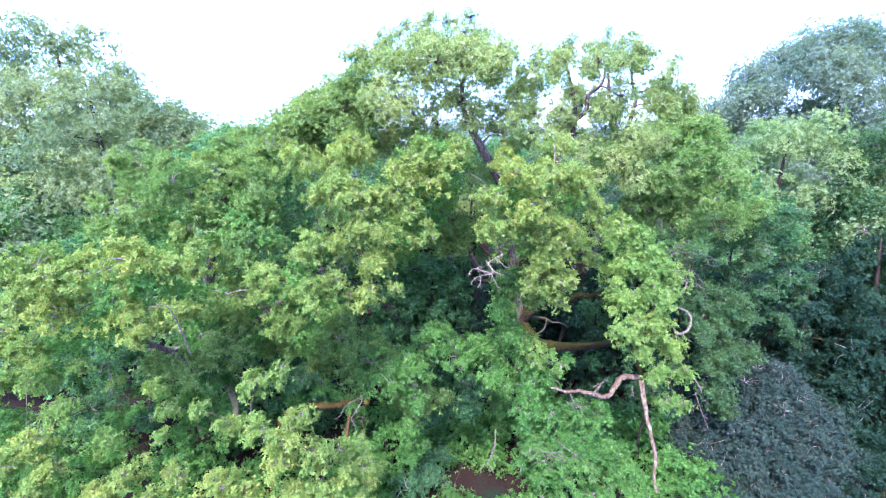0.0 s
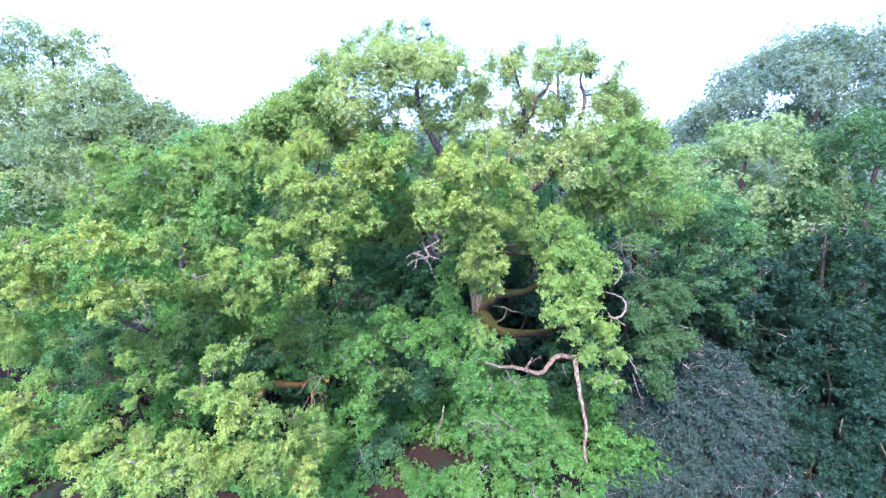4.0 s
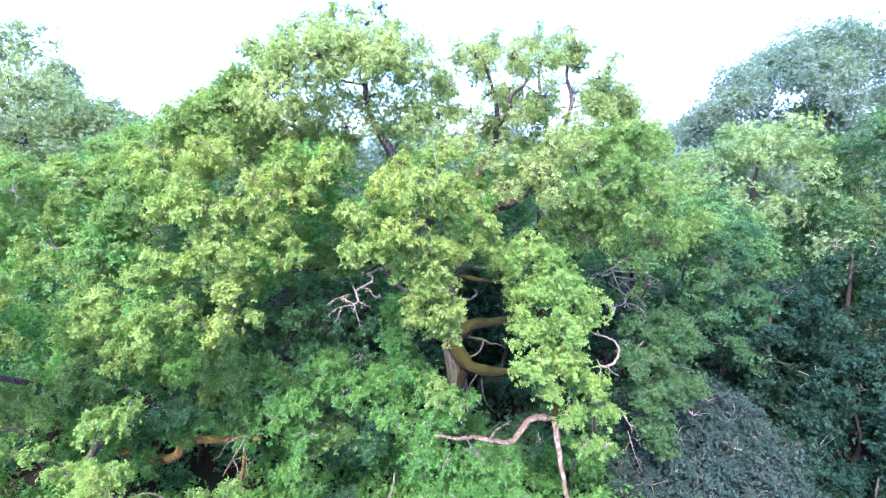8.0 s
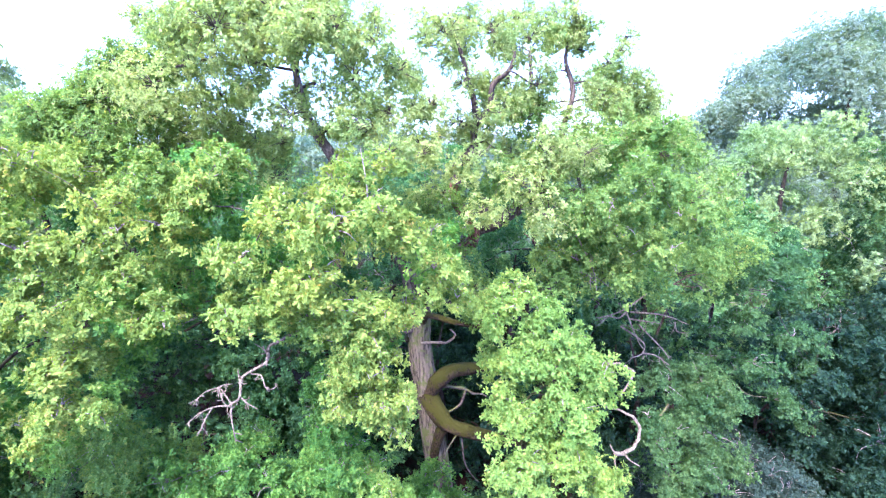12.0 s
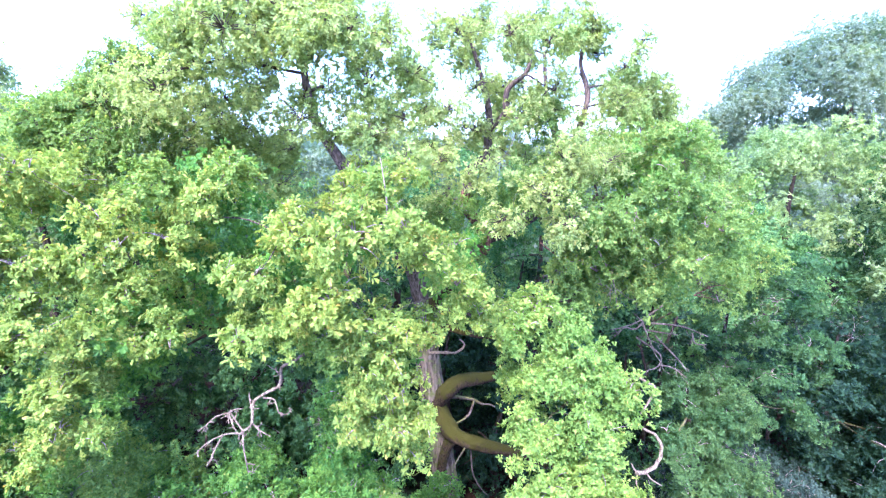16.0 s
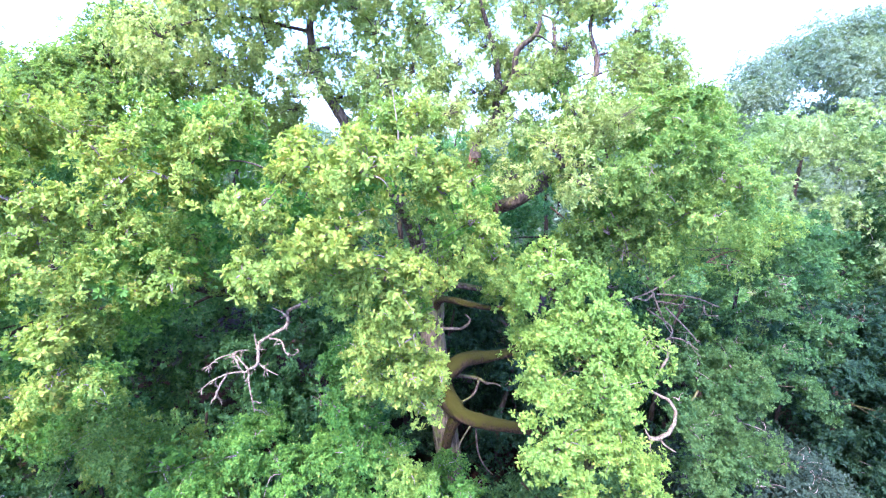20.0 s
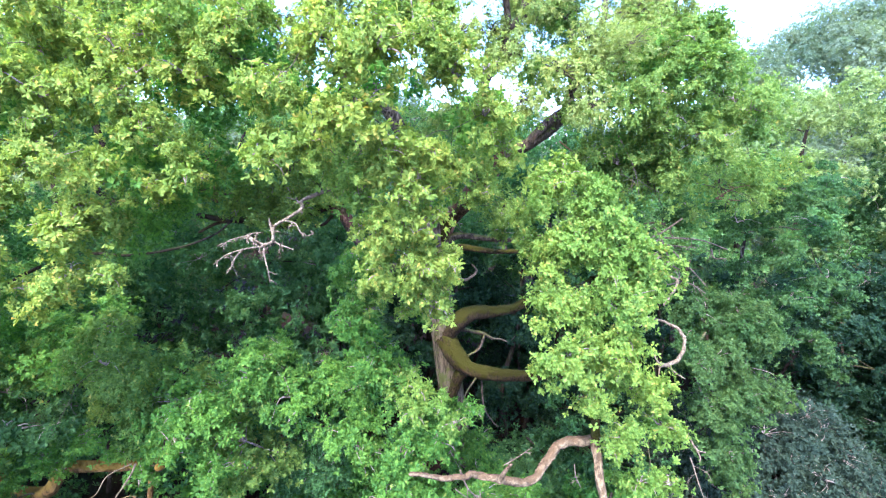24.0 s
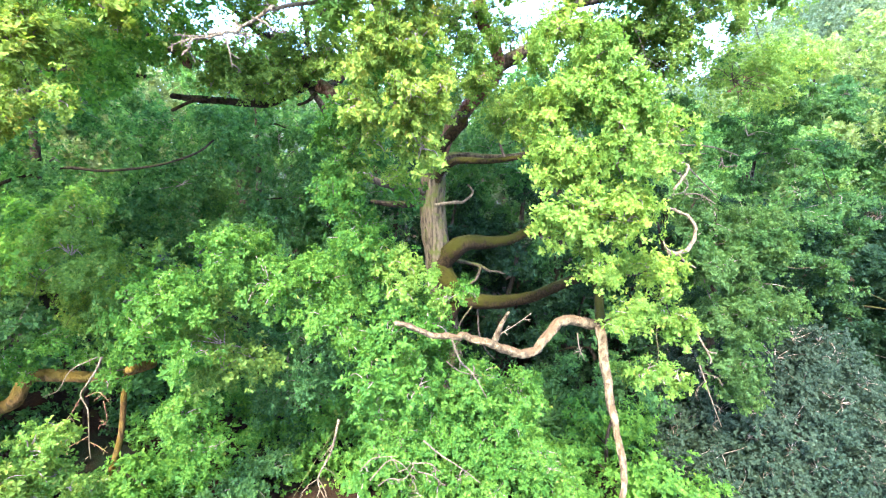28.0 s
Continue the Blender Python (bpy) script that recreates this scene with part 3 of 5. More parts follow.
# tangle of dead branches behind the hanging boughs
for k, line in enumerate(([(10.32, 19.9, 8.82), (9.65, 19.77, 8.4), (9.05, 19.63, 8.24), (8.72, 19.5, 8.24)], [(9.71, 19.9, 8.39), (9.88, 19.77, 7.94), (10.06, 19.63, 7.47), (10.23, 19.5, 7.2)], [(9.62, 19.9, 7.84), (10.28, 19.77, 7.36), (10.17, 19.63, 7.06), (9.8, 19.5, 7)], [(10.32, 19.9, 6.98), (10.62, 19.7, 6.99), (10.96, 19.5, 6.77)],
                          [(9.87, 19.9, 8.28), (10.77, 19.7, 8.24), (11.44, 19.5, 8.01)], [(9.89, 19.9, 8.06), (10.6, 19.5, 8.06)], [(11.21, 19.9, 7.96), (11.21, 19.7, 7.73), (11.43, 19.5, 7.76)], [(10.14, 19.9, 7.89), (10.76, 19.7, 7.25), (10.94, 19.5, 6.99)], [(9.79, 19.9, 8.31), (9.51, 19.77, 8.14), (9.17, 19.63, 8.24), (8.92, 19.5, 8.09)])):
    bare_twigs(line, 0.03, 4, 0.4, 320 + k, taper=0.35)
for k, line in enumerate(([(10.46, 18.6, 9.48), (10.82, 18.45, 9.76), (11.09, 18.3, 9.84)], [(10.49, 18.6, 9.49), (10.91, 18.3, 9.47)], [(6.51, 18.6, 10.9), (7, 18.45, 10.44), (7.12, 18.3, 9.79)], [(7.03, 18.6, 10.38), (7.37, 18.45, 10.05), (7.48, 18.3, 9.86)], [(7.1, 18.6, 10.24), (7.29, 18.45, 9.84), (7.18, 18.3, 9.7)])):
    bare_twigs(line, 0.02, 4, 0.3, 340 + k, REDDISH_BARK, taper=0.35)
bare_twigs([(7.6, 17.6, 11.0), (8.0, 17.5, 10.2), (8.1, 17.4, 9.6)], 0.02, 6, 0.7, 82)
bare_twigs([(1.78, 15.4, 2.9), (1.7, 15.0, 2.44), (1.48, 14.8, 2.02), (1.63, 14.7, 1.64)], 0.025, 6, 0.5, 75)
for k, line in enumerate(([(3.54, 13.55, 3.64), (3.81, 13.55, 3.39), (4.08, 13.55, 3.20), (4.44, 13.55, 2.90)], [(2.68, 13.55, 2.93), (3.00, 13.55, 3.29), (3.27, 13.55, 3.14), (3.45, 13.55, 2.71)], [(3.36, 13.55, 3.24), (3.68, 13.55, 3.22), (3.74, 13.55, 2.94)], [(3.09, 13.55, 2.94), (3.27, 13.55, 2.99), (3.41, 13.55, 3.29)], [(3.45, 13.55, 3.09), (3.68, 13.55, 3.02), (3.86, 13.55, 2.84)],
                          [(2.55, 13.55, 3.13), (2.74, 13.55, 3.32), (3.10, 13.55, 3.36)], [(2.81, 13.55, 2.83), (3.00, 13.55, 2.96), (3.22, 13.55, 2.92)], [(3.98, 14.00, 5.15), (4.12, 14.00, 4.77), (4.31, 14.00, 4.57), (4.56, 14.00, 4.13)], [(3.89, 14.00, 4.77), (4.12, 14.00, 4.59), (4.40, 14.00, 4.54)], [(4.75, 14.00, 5.24), (4.99, 14.00, 5.40), (5.23, 14.00, 5.59)], [(5.98, 14.00, 5.26), (6.02, 14.00, 5.02), (6.12, 14.00, 4.80)])):
    bare_twigs(line, 0.018 if k in (0, 7) else 0.011, 3, 0.2, 380 + k, taper=0.45)
bare_twigs([(9.65, 17.0, 3.36), (9.8, 16.7, 2.75), (10.08, 16.6, 2.05)], 0.02, 4, 0.5, 78)
bare_twigs([(3.24, 14.0, 12.0), (3.26, 13.9, 12.5), (3.2, 13.8, 13.1)], 0.018, 2, 0.3, 80, TWIG_BARK, hang=-0.2)

# foliage of the oak: x, y, z and radius of each bough
CASCADE = [(2.9, 13.0, 12.0, .6), (2.1, 13.0, 12.1, .5), (3.6, 13.1, 12.2, .5), (1.5, 13.0, 11.5, .5), (2.5, 13.1, 11.2, .6), (1.8, 13.1, 10.8, .5), (3.1, 13.5, 10.6, .6), (1.2, 13.1, 10.6, .4), (3.0, 13.7, 9.7, .5), (3.4, 14.0, 8.6, .5), (2.7, 13.9, 8.8, .4), (4.3, 13.8, 11.2, .5), (4.7, 14.2, 10.6, .4), (3.8, 14.1, 10.5, .5), (3.9, 13.5, 11.7, .5), (3.1, 14.2, 12.7, .5), (3.6, 14.2, 12.9, .3), (2.8, 13.8, 9.5, .5), (3.3, 13.9, 8.9, .5), (3.5, 14.0, 8.2, .4)]
ARCH = [(5.9, 15.6, 10.2, .6), (5.5, 15.4, 9.8, .5), (6.4, 15.3, 9.7, .7), (6.1, 15.1, 9.0, .7), (6.9, 15.1, 9.0, .7), (5.9, 14.9, 8.0, .6), (6.9, 14.7, 8.1, .7), (5.7, 15.1, 8.8, .7), (6.4, 15.1, 9.0, .6), (5.8, 14.6, 7.9, .7), (6.7, 14.8, 7.9, .7), (5.9, 14.4, 7.1, .6), (6.8, 14.6, 7.0, .7), (6.4, 14.5, 6.2, .5), (7.8, 15.7, 5.9, .7), (7.1, 14.8, 5.3, .5), (8.4, 15.9, 4.8, .6), (7.6, 15.1, 4.1, .5), (8.5, 15.6, 3.7, .4), (7.7, 15.5, 8.4, .6)]
LEFT_HIGH = [(-.5, 14.3, 12.7, .7), (-1.3, 14.2, 12.2, .6), (.3, 14.4, 12.5, .5), (-1.4, 14.1, 11.5, .6), (-.2, 14.3, 11.8, .6), (-1.0, 14.1, 10.9, .5), (-.4, 14.1, 10.4, .4), (-1.0, 14.1, 10.1, .4), (.5, 14.8, 12.9, .5), (-2.2, 13.7, 11.5, .6), (-2.2, 13.6, 10.5, .7), (-2.0, 13.6, 9.5, .6), (-1.4, 13.5, 8.8, .3), (-2.3, 13.5, 8.5, .5), (-2.5, 14.3, 12.9, .6), (-2.1, 14.0, 9.5, .6), (-2.2, 13.7, 8.8, .5)]
TOP_LEFT = [(-3.2, 18.6, 15.0, 0.8), (-1.7, 18.3, 15.6, 0.7), (-4.7, 18.7, 14.6, 0.7), (-5.3, 18.3, 13.8, 0.8), (0.2, 17.3, 15.6, 0.7), (0.2, 17.6, 14.6, 0.6), (1.4, 16.8, 15.3, 0.6), (2.3, 16.6, 15.5, 0.6), (3.1, 16.7, 15.3, 0.6), (2.6, 17.0, 14.6, 0.6), (3.5, 17.3, 14.8, 0.6), (1.0, 17.5, 13.9, 0.6), (-2.6, 17.9, 13.9, 0.7), (-3.5, 17.3, 13.5, 0.7), (2.6, 16.8, 13.5, 0.6), (3.4, 15.8, 13.0, 0.5), (-0.1, 16.6, 15.6, 0.9), (1.8, 16.7, 15.6, 0.9), (-1.6, 16.7, 14.5, 1.0), (-3.5, 17.9, 14.3, 1.0)]
TOP_MID = [(4.5, 18.5, 15.8, 0.7), (5.6, 17.9, 15.7, 0.7), (6.5, 18.3, 15.6, 0.7), (4.9, 18.8, 14.7, 0.5), (5.8, 18.3, 13.9, 0.6), (6.8, 18.8, 14.6, 0.6), (5.2, 17.7, 12.8, 0.6), (6.2, 17.1, 12.3, 0.6), (6.8, 16.9, 11.6, 0.6), (5.3, 17.0, 11.7, 0.5), (7.6, 17.3, 12.9, 0.7), (6.8, 17.6, 13.0, 0.6), (8.3, 21.3, 16.4, 0.6), (9.5, 21.8, 15.1, 0.7), (10.4, 21.9, 14.4, 0.8), (8.9, 20.3, 14.3, 0.7), (10.7, 21.4, 14.0, 0.8), (4.0, 16.7, 13.0, 0.5), (4.2, 17.6, 14.1, 0.5), (3.3, 17.2, 13.9, 0.5)]
RIGHT_MID = [(8.9, 16.4, 12.2, 0.8), (8.1, 16.6, 11.9, 0.7), (10.0, 16.8, 11.5, 0.7), (8.9, 16.7, 11.0, 0.7), (9.6, 16.9, 10.5, 0.3), (8.3, 17.3, 10.8, 0.7), (9.5, 18.4, 13.2, 0.8), (7.7, 17.8, 10.4, 0.6), (7.1, 17.9, 10.5, 0.6)]
RIGHT_LOW = [(9.8, 17.5, 5.6, 0.8), (10.4, 17.8, 4.3, 0.8), (11.0, 17.6, 3.0, 0.7), (11.2, 17.6, 2.3, 0.6), (11.9, 18.6, 4.0, 1.0), (12.0, 19.5, 5.7, 1.0), (10.8, 19.4, 6.2, 0.9), (12.1, 19.7, 6.1, 1.1), (12.3, 19.3, 4.7, 1.1), (10.6, 18.4, 5.3, 0.9)]
UNDER = [(-1.2, 15.2, 5.4, .8), (-.3, 15.8, 6.1, .8), (.4, 16.0, 5.5, .8), (1.5, 16.0, 5.6, .8), (2.5, 16.0, 5.6, .8), (1.9, 15.3, 4.9, .8), (-1.0, 15.2, 4.3, .6), (-1.8, 15.3, 4.7, .6), (2.9, 14.7, 4.9, .6), (2.6, 14.2, 4.3, .6), (3.4, 14.2, 4.2, .6), (4.3, 14.6, 4.1, .6), (5.2, 14.8, 3.7, .6), (4.8, 14.6, 3.0, .7), (3.8, 14.3, 3.2, .7), (3.0, 14.2, 3.1, .6), (5.7, 14.8, 2.4, .6), (4.2, 14.3, 2.4, .6)]
UNDER_LEFT = [(-1.3, 15.4, 3.0, 0.6), (-1.2, 15.6, 2.1, 0.6), (1.9, 15.5, 7.5, 0.4), (2.2, 15.7, 6.6, 0.6), (2.0, 15.2, 8.3, 0.5), (2.3, 14.8, 8.8, 0.4), (3.1, 16.5, 7.4, 0.4), (1.3, 16.8, 5.5, 0.8), (-0.5, 16.6, 6.1, 0.8)]
RECESS = [(-1.4, 15.6, 0.3, 0.9), (-0.7, 16.5, 0.5, 0.9), (-0.6, 18.1, 3.4, 0.8), (-0.5, 18.1, 2.1, 0.8), (0.7, 17.0, 2.8, 0.7), (-0.9, 18.9, 1.2, 0.7), (-0.3, 19.1, 0.1, 0.7), (1.0, 17.0, 3.8, 0.7)]

CANOPY_UNDER = [(-3.8, 16.3, 10.5, .7), (-2.9, 16.3, 10.2, .7), (-1.9, 16.3, 10.6, .7), (-1.3, 16.8, 10.5, .6), (-2.4, 16.2, 9.6, .5), (-3.2, 15.7, 9.5, .5), (-.5, 16.8, 9.8, .6), (.4, 16.8, 10.3, .6), (1.1, 16.7, 9.9, .5), (1.5, 16.3, 10.6, .6), (0, 17.3, 11.0, .7), (-.1, 16.4, 9.3, .4), (-1.2, 16.0, 9.9, .5), (.6, 16.6, 9.5, .5), (-.4, 17.2, 9.7, .4), (-2.2, 16.6, 10.3, .5)]
CROWN_FILL = [(-1.8, 19.6, 12.6, 0.9), (-0.3, 19.8, 12.4, 0.9), (1.1, 20.2, 11.9, 0.9), (-4.9, 19.0, 13.0, 0.9), (2.7, 20.6, 11.2, 1.0), (1.3, 20.0, 10.9, 1.0), (3.9, 21.0, 11.8, 0.9), (6.7, 21.6, 13.0, 0.8), (7.9, 20.9, 12.9, 0.9), (-3.2, 18.8, 12.6, 0.7), (-4.7, 18.8, 12.5, 0.8), (-5.5, 18.3, 12.8, 0.7), (3.3, 21.5, 13.2, 0.7), (5.4, 21.8, 13.4, 0.7)]
LOW_FRONT = [(3.5, 14.7, 3.4, 0.6), (5.0, 14.5, 2.6, 0.6), (3.3, 14.3, 1.9, 0.65), (5.6, 14.3, 1.4, 0.7), (4.4, 14.7, 3.7, 0.5), (6.1, 14.5, 2.2, 0.45), (2.5, 14.0, 2.7, 0.4), (3.2, 14.1, 2.3, 0.5), (4.8, 14.3, 2.2, 0.5), (4.7, 14.7, 3.1, 0.55), (5.9, 14.5, 1.9, 0.6), (4.1, 14.2, 1.7, 0.6), (4.9, 14.1, 1.2, 0.6), (5.5, 14.4, 2.9, 0.45), (2.7, 14.3, 3.6, 0.4)]
CROWN_DOME = [(-1.6, 19.5, 17.0, 0.5), (-0.7, 20.2, 17.3, 0.5), (0.3, 19.3, 16.8, 0.5), (1.5, 20.5, 17.3, 0.5), (1.8, 19.0, 16.3, 0.5), (-2.3, 20.0, 16.4, 0.5), (-3.2, 20.5, 16.2, 0.5), (-1.1, 18.8, 16.0, 0.5), (-0.2, 18.4, 15.5, 0.5), (0.9, 18.2, 15.8, 0.5), (-2.2, 19.0, 15.2, 0.55), (-3.5, 20.0, 15.2, 0.5), (-4.6, 20.5, 15.3, 0.5), (-5.6, 20.5, 14.6, 0.55), (-3.2, 18.8, 14.1, 0.5), (-1.5, 18.5, 14.3, 0.5), (-0.5, 20.5, 14.2, 0.5), (1.0, 21.5, 13.7, 0.5), (2.1, 19.5, 15.2, 0.5), (2.5, 21.0, 14.2, 0.5), (-2.1, 19.0, 13.4, 0.5), (-0.3, 20.5, 13.0, 0.5), (-4.3, 19.0, 13.8, 0.5)]
CROWN_RIGHT = [(8.7, 21.0, 16.4, 0.5), (9.5, 21.0, 15.8, 0.5), (9.9, 20.5, 15.1, 0.5), (9.1, 20.8, 15.4, 0.5), (10.2, 20.5, 14.8, 0.5), (8.2, 21.0, 16.8, 0.45), (8.5, 21.3, 15.9, 0.45), (9.9, 21.5, 16.3, 0.4), (3.9, 21.0, 16.3, 0.42), (4.8, 20.5, 16.5, 0.4), (6.7, 21.5, 16.9, 0.42), (7.9, 22.0, 17.1, 0.42), (8.4, 21.8, 16.4, 0.4), (5.9, 20.0, 15.9, 0.42), (4.6, 20.5, 15.5, 0.45), (3.5, 21.0, 15.3, 0.5), (3.6, 20.0, 14.3, 0.5), (5.5, 21.0, 14.8, 0.45), (6.6, 20.5, 14.3, 0.5), (4.9, 19.5, 13.7, 0.5), (3.7, 20.5, 13.3, 0.5), (8.2, 21.5, 14.1, 0.5), (9.9, 22.0, 14.4, 0.5), (10.6, 21.8, 13.7, 0.5), (6.3, 20.0, 12.9, 0.5), (2.8, 21.5, 12.6, 0.5), (9.4, 22.3, 15.0, 0.35)]
LOW_LEFT_NEAR = [(-2.8, 13.6, 3.4, 0.5), (-3.0, 14.4, 3.2, 0.4), (-2.8, 13.4, 3.1, 0.5), (-2.5, 13.8, 2.8, 0.45), (-2.2, 14.0, 2.4, 0.3)]
FRONT_OF_TRUNK = [(3.1, 15.5, 5.3, .5), (3.6, 15.0, 5.1, .4), (2.8, 15.8, 6.2, .5), (2.4, 15.8, 6.1, .5), (4.2, 15.3, 5.6, .3), (2.1, 15.4, 7.9, .5), (2.0, 15.4, 7.1, .4), (2.0, 15.3, 8.6, .5), (2.2, 15.2, 6.5, .5), (1.9, 15.2, 7.4, .5)]
TRUNK_FOOT = [(3.9, 20.5, 1.2, .9), (3.2, 20.0, 2.2, .8), (4.8, 20.0, .8, .9), (2.4, 19.6, 1.4, .9)]
LEFT_LOW = [(-11.1, 11.2, 5.4, 0.6), (-11.6, 11.0, 4.9, 0.65), (-10.7, 11.2, 4.6, 0.6), (-11.4, 11.1, 3.7, 0.5), (-8.9, 11.6, 4.1, 0.55), (-9.8, 11.6, 3.6, 0.5), (-8.2, 11.2, 3.4, 0.6), (-7.5, 11.6, 3.9, 0.5), (-9.3, 11.2, 3.2, 0.4), (-6.2, 11.2, 4.2, 0.55), (-5.3, 11.0, 3.9, 0.6), (-5.5, 8.6, 5.2, 0.5), (-6.2, 8.4, 5.1, 0.45), (-4.7, 8.6, 5.0, 0.5), (-6.9, 8.6, 4.7, 0.4), (-5.2, 8.2, 4.9, 0.6), (-4.4, 8.8, 4.4, 0.5)]
RIGHT_FOOT = [(2.8, 13.3, 0.6, 0.6), (3.9, 13.2, 0.5, 0.6), (5.0, 13.3, 0.4, 0.6), (6.2, 13.5, 0.3, 0.6), (7.2, 14.0, 0.3, 0.6), (3.3, 14.5, 0.8, 1.1), (5.0, 14.5, 0.3, 1.1), (6.2, 14.6, 1.4, 0.9), (2.0, 14.6, 0.2, 0.9)]
STUB_COVER = [(2.3, 13.5, 10.45, .45), (2.4, 13.7, 10.0, .4), (5.0, 19.8, 10.9, .5), (4.6, 20.0, 11.6, .45)]
LIMB_COVER = [(1.63, 16.6, 9.94, 0.42), (1.94, 16.4, 9.65, 0.42), (1.3, 16.8, 9.77, 0.4), (0.85, 16.8, 9.77, 0.45), (0.41, 16.8, 9.82, 0.5), (-0.05, 16.8, 9.71, 0.45), (-0.49, 16.8, 9.81, 0.45), (0.0, 16.9, 9.4, 0.35), (-0.84, 16.9, 9.51, 0.4), (0.61, 16.8, 9.5, 0.35), (1.97, 16.4, 9.08, 0.35)]
CROWN_BACK = [(-1.2, 20.8, 16.4, 0.7), (-0.7, 21.4, 15.5, 0.8), (-1.2, 21.3, 14.0, 0.6), (-0.1, 21.9, 14.4, 0.8), (0.2, 20.8, 16.1, 0.8), (1.4, 21.3, 15.9, 0.7), (2.0, 21.9, 14.7, 0.8), (0.5, 21.9, 13.2, 0.8), (-1.2, 21.9, 13.2, 0.8), (2.1, 21.9, 13.4, 0.9), (2.9, 21.3, 15.6, 0.7), (3.5, 21.9, 14.2, 0.8), (4.0, 21.3, 15.3, 0.6), (4.7, 22.4, 13.4, 0.9), (3.4, 22.4, 12.7, 0.9), (5.9, 22.3, 13.9, 0.8), (7.3, 22.4, 13.7, 0.9), (8.4, 22.4, 13.2, 0.9), (-2.2, 21.3, 13.4, 0.7), (1.5, 20.3, 16.7, 0.6), (3.0, 20.3, 16.1, 0.7), (4.3, 20.8, 16.2, 0.6), (8.0, 21.8, 15.9, 0.6), (8.5, 21.8, 14.6, 0.7)]
LEFT_BACK = [(-8.0, 21.4, 13.2, 1.0), (-6.8, 21.4, 13.6, 1.0), (-5.6, 21.4, 14.5, 0.9), (-4.6, 21.4, 15.5, 0.8), (-3.9, 21.3, 14.7, 0.7), (-5.8, 22.0, 14.7, 1.0), (-7.4, 22.0, 13.6, 1.0), (-4.9, 21.9, 13.8, 0.9), (-3.6, 21.9, 13.6, 0.8), (-2.8, 21.9, 12.9, 0.9), (-3.2, 20.3, 16.2, 0.6), (-8.6, 21.4, 13.2, 1.0)]
FLOOR_MID = [(0.0, 15.6, -.3, 1.0), (-1.9, 14.6, 0.0, 1.0), (1.1, 14.5, -.2, 1.0)]
CROWN_MID = [(-3.2, 20.5, 15.8, 1.0), (-1.9, 20.5, 14.7, 1.0), (-0.5, 20.5, 16.2, 1.0), (0.9, 21.0, 14.9, 1.0), (-4.2, 20.5, 14.5, 1.0), (-2.2, 20.0, 16.4, 0.9), (-0.4, 20.0, 16.9, 0.9), (1.4, 20.5, 16.4, 1.0), (2.3, 21.0, 14.4, 1.0), (-1.5, 21.0, 13.3, 1.1), (-3.9, 20.8, 13.1, 1.1), (-5.1, 20.4, 14.7, 0.9), (-5.7, 20.5, 13.8, 1.0), (-0.8, 19.8, 17.0, 0.6)]
COLUMN = [(2.6, 14.8, 8.8, 0.4),  (2.5, 15.0, 8.3, 0.4),  (2.2, 15.2, 7.7, 0.35),  (2.0, 15.4, 7.1, 0.35),  (2.3, 15.6, 6.4, 0.4),  (2.0, 15.4, 8.6, 0.3),  (2.0, 15.6, 7.8, 0.4)]
SKY_FILL = [(5.8, 21.8, 11.5, 0.7), (4.9, 20.8, 11.8, 0.7)]
CROWN_BACK = [(3.4, 22.5, 15.3, 0.6), (3.6, 22.5, 14.3, 0.6), (5.1, 22.5, 16.1, 0.55), (5.9, 22.5, 15.1, 0.6), (6.6, 22.5, 16.0, 0.5), (5.6, 22.5, 14.0, 0.6), (7.0, 22.5, 14.5, 0.6), (7.7, 22.5, 16.3, 0.5)]
CROWN_TIP = [(2.7, 20.2, 16.7, 0.5), (3.9, 20.2, 16.5, 0.5), (5.1, 20.7, 16.7, 0.5), (7.4, 20.7, 16.6, 0.5), (8.3, 21.2, 16.3, 0.5), (1.4, 19.7, 16.7, 0.5)]
LOBE = [(2.9, 13.2, 10.7, 0.3), (3.3, 13.4, 10.2, 0.4), (3.5, 13.5, 9.6, 0.4), (3.8, 13.6, 9.0, 0.3), (3.1, 13.5, 9.6, 0.3), (3.4, 13.5, 8.9, 0.3)]
FORK_COVER = [(4.6, 18.0, 9.7, 0.5), (4.4, 18.0, 10.3, 0.45), (5.4, 18.0, 9.2, 0.45), (5.2, 18.5, 8.8, 0.4), (5.6, 18.0, 8.5, 0.4)]
TRUNK_COVER = [(3.6, 15.0, 7.9, 0.3), (3.3, 14.9, 8.2, 0.35), (3.5, 14.9, 8.5, 0.3), (3.1, 15.2, 7.7, 0.3), (3.6, 15.0, 5.9, 0.3), (3.2, 15.2, 6.1, 0.35), (3.1, 15.0, 5.7, 0.35), (3.9, 14.8, 5.6, 0.3), (2.7, 15.4, 6.2, 0.35)]
CROWN_PEAK = [(-0.4, 20.0, 17.8, 0.42), (1.2, 20.2, 17.8, 0.42), (0.4, 19.6, 17.5, 0.45), (-1.3, 20.0, 17.5, 0.42), (1.9, 20.0, 17.2, 0.4), (-2.2, 20.3, 17.0, 0.42), (-0.8, 19.4, 17.1, 0.45), (0.9, 19.0, 17.0, 0.45), (7.0, 21.5, 17.4, 0.32), (5.2, 20.8, 17.0, 0.35), (8.3, 22.0, 17.4, 0.3), (6.2, 21.2, 16.8, 0.32)]
LEADER_COVER = [(2.1, 16.5, 12.5, 0.4), (2.5, 16.0, 12.2, 0.4), (1.9, 16.2, 12.2, 0.35), (2.2, 17.0, 12.8, 0.35)]
TRUNK_SKIRT = [(4.2, 20.5, 2.6, 0.6), (3.6, 20.5, 2.2, 0.6), (4.7, 20.3, 1.7, 0.6)]
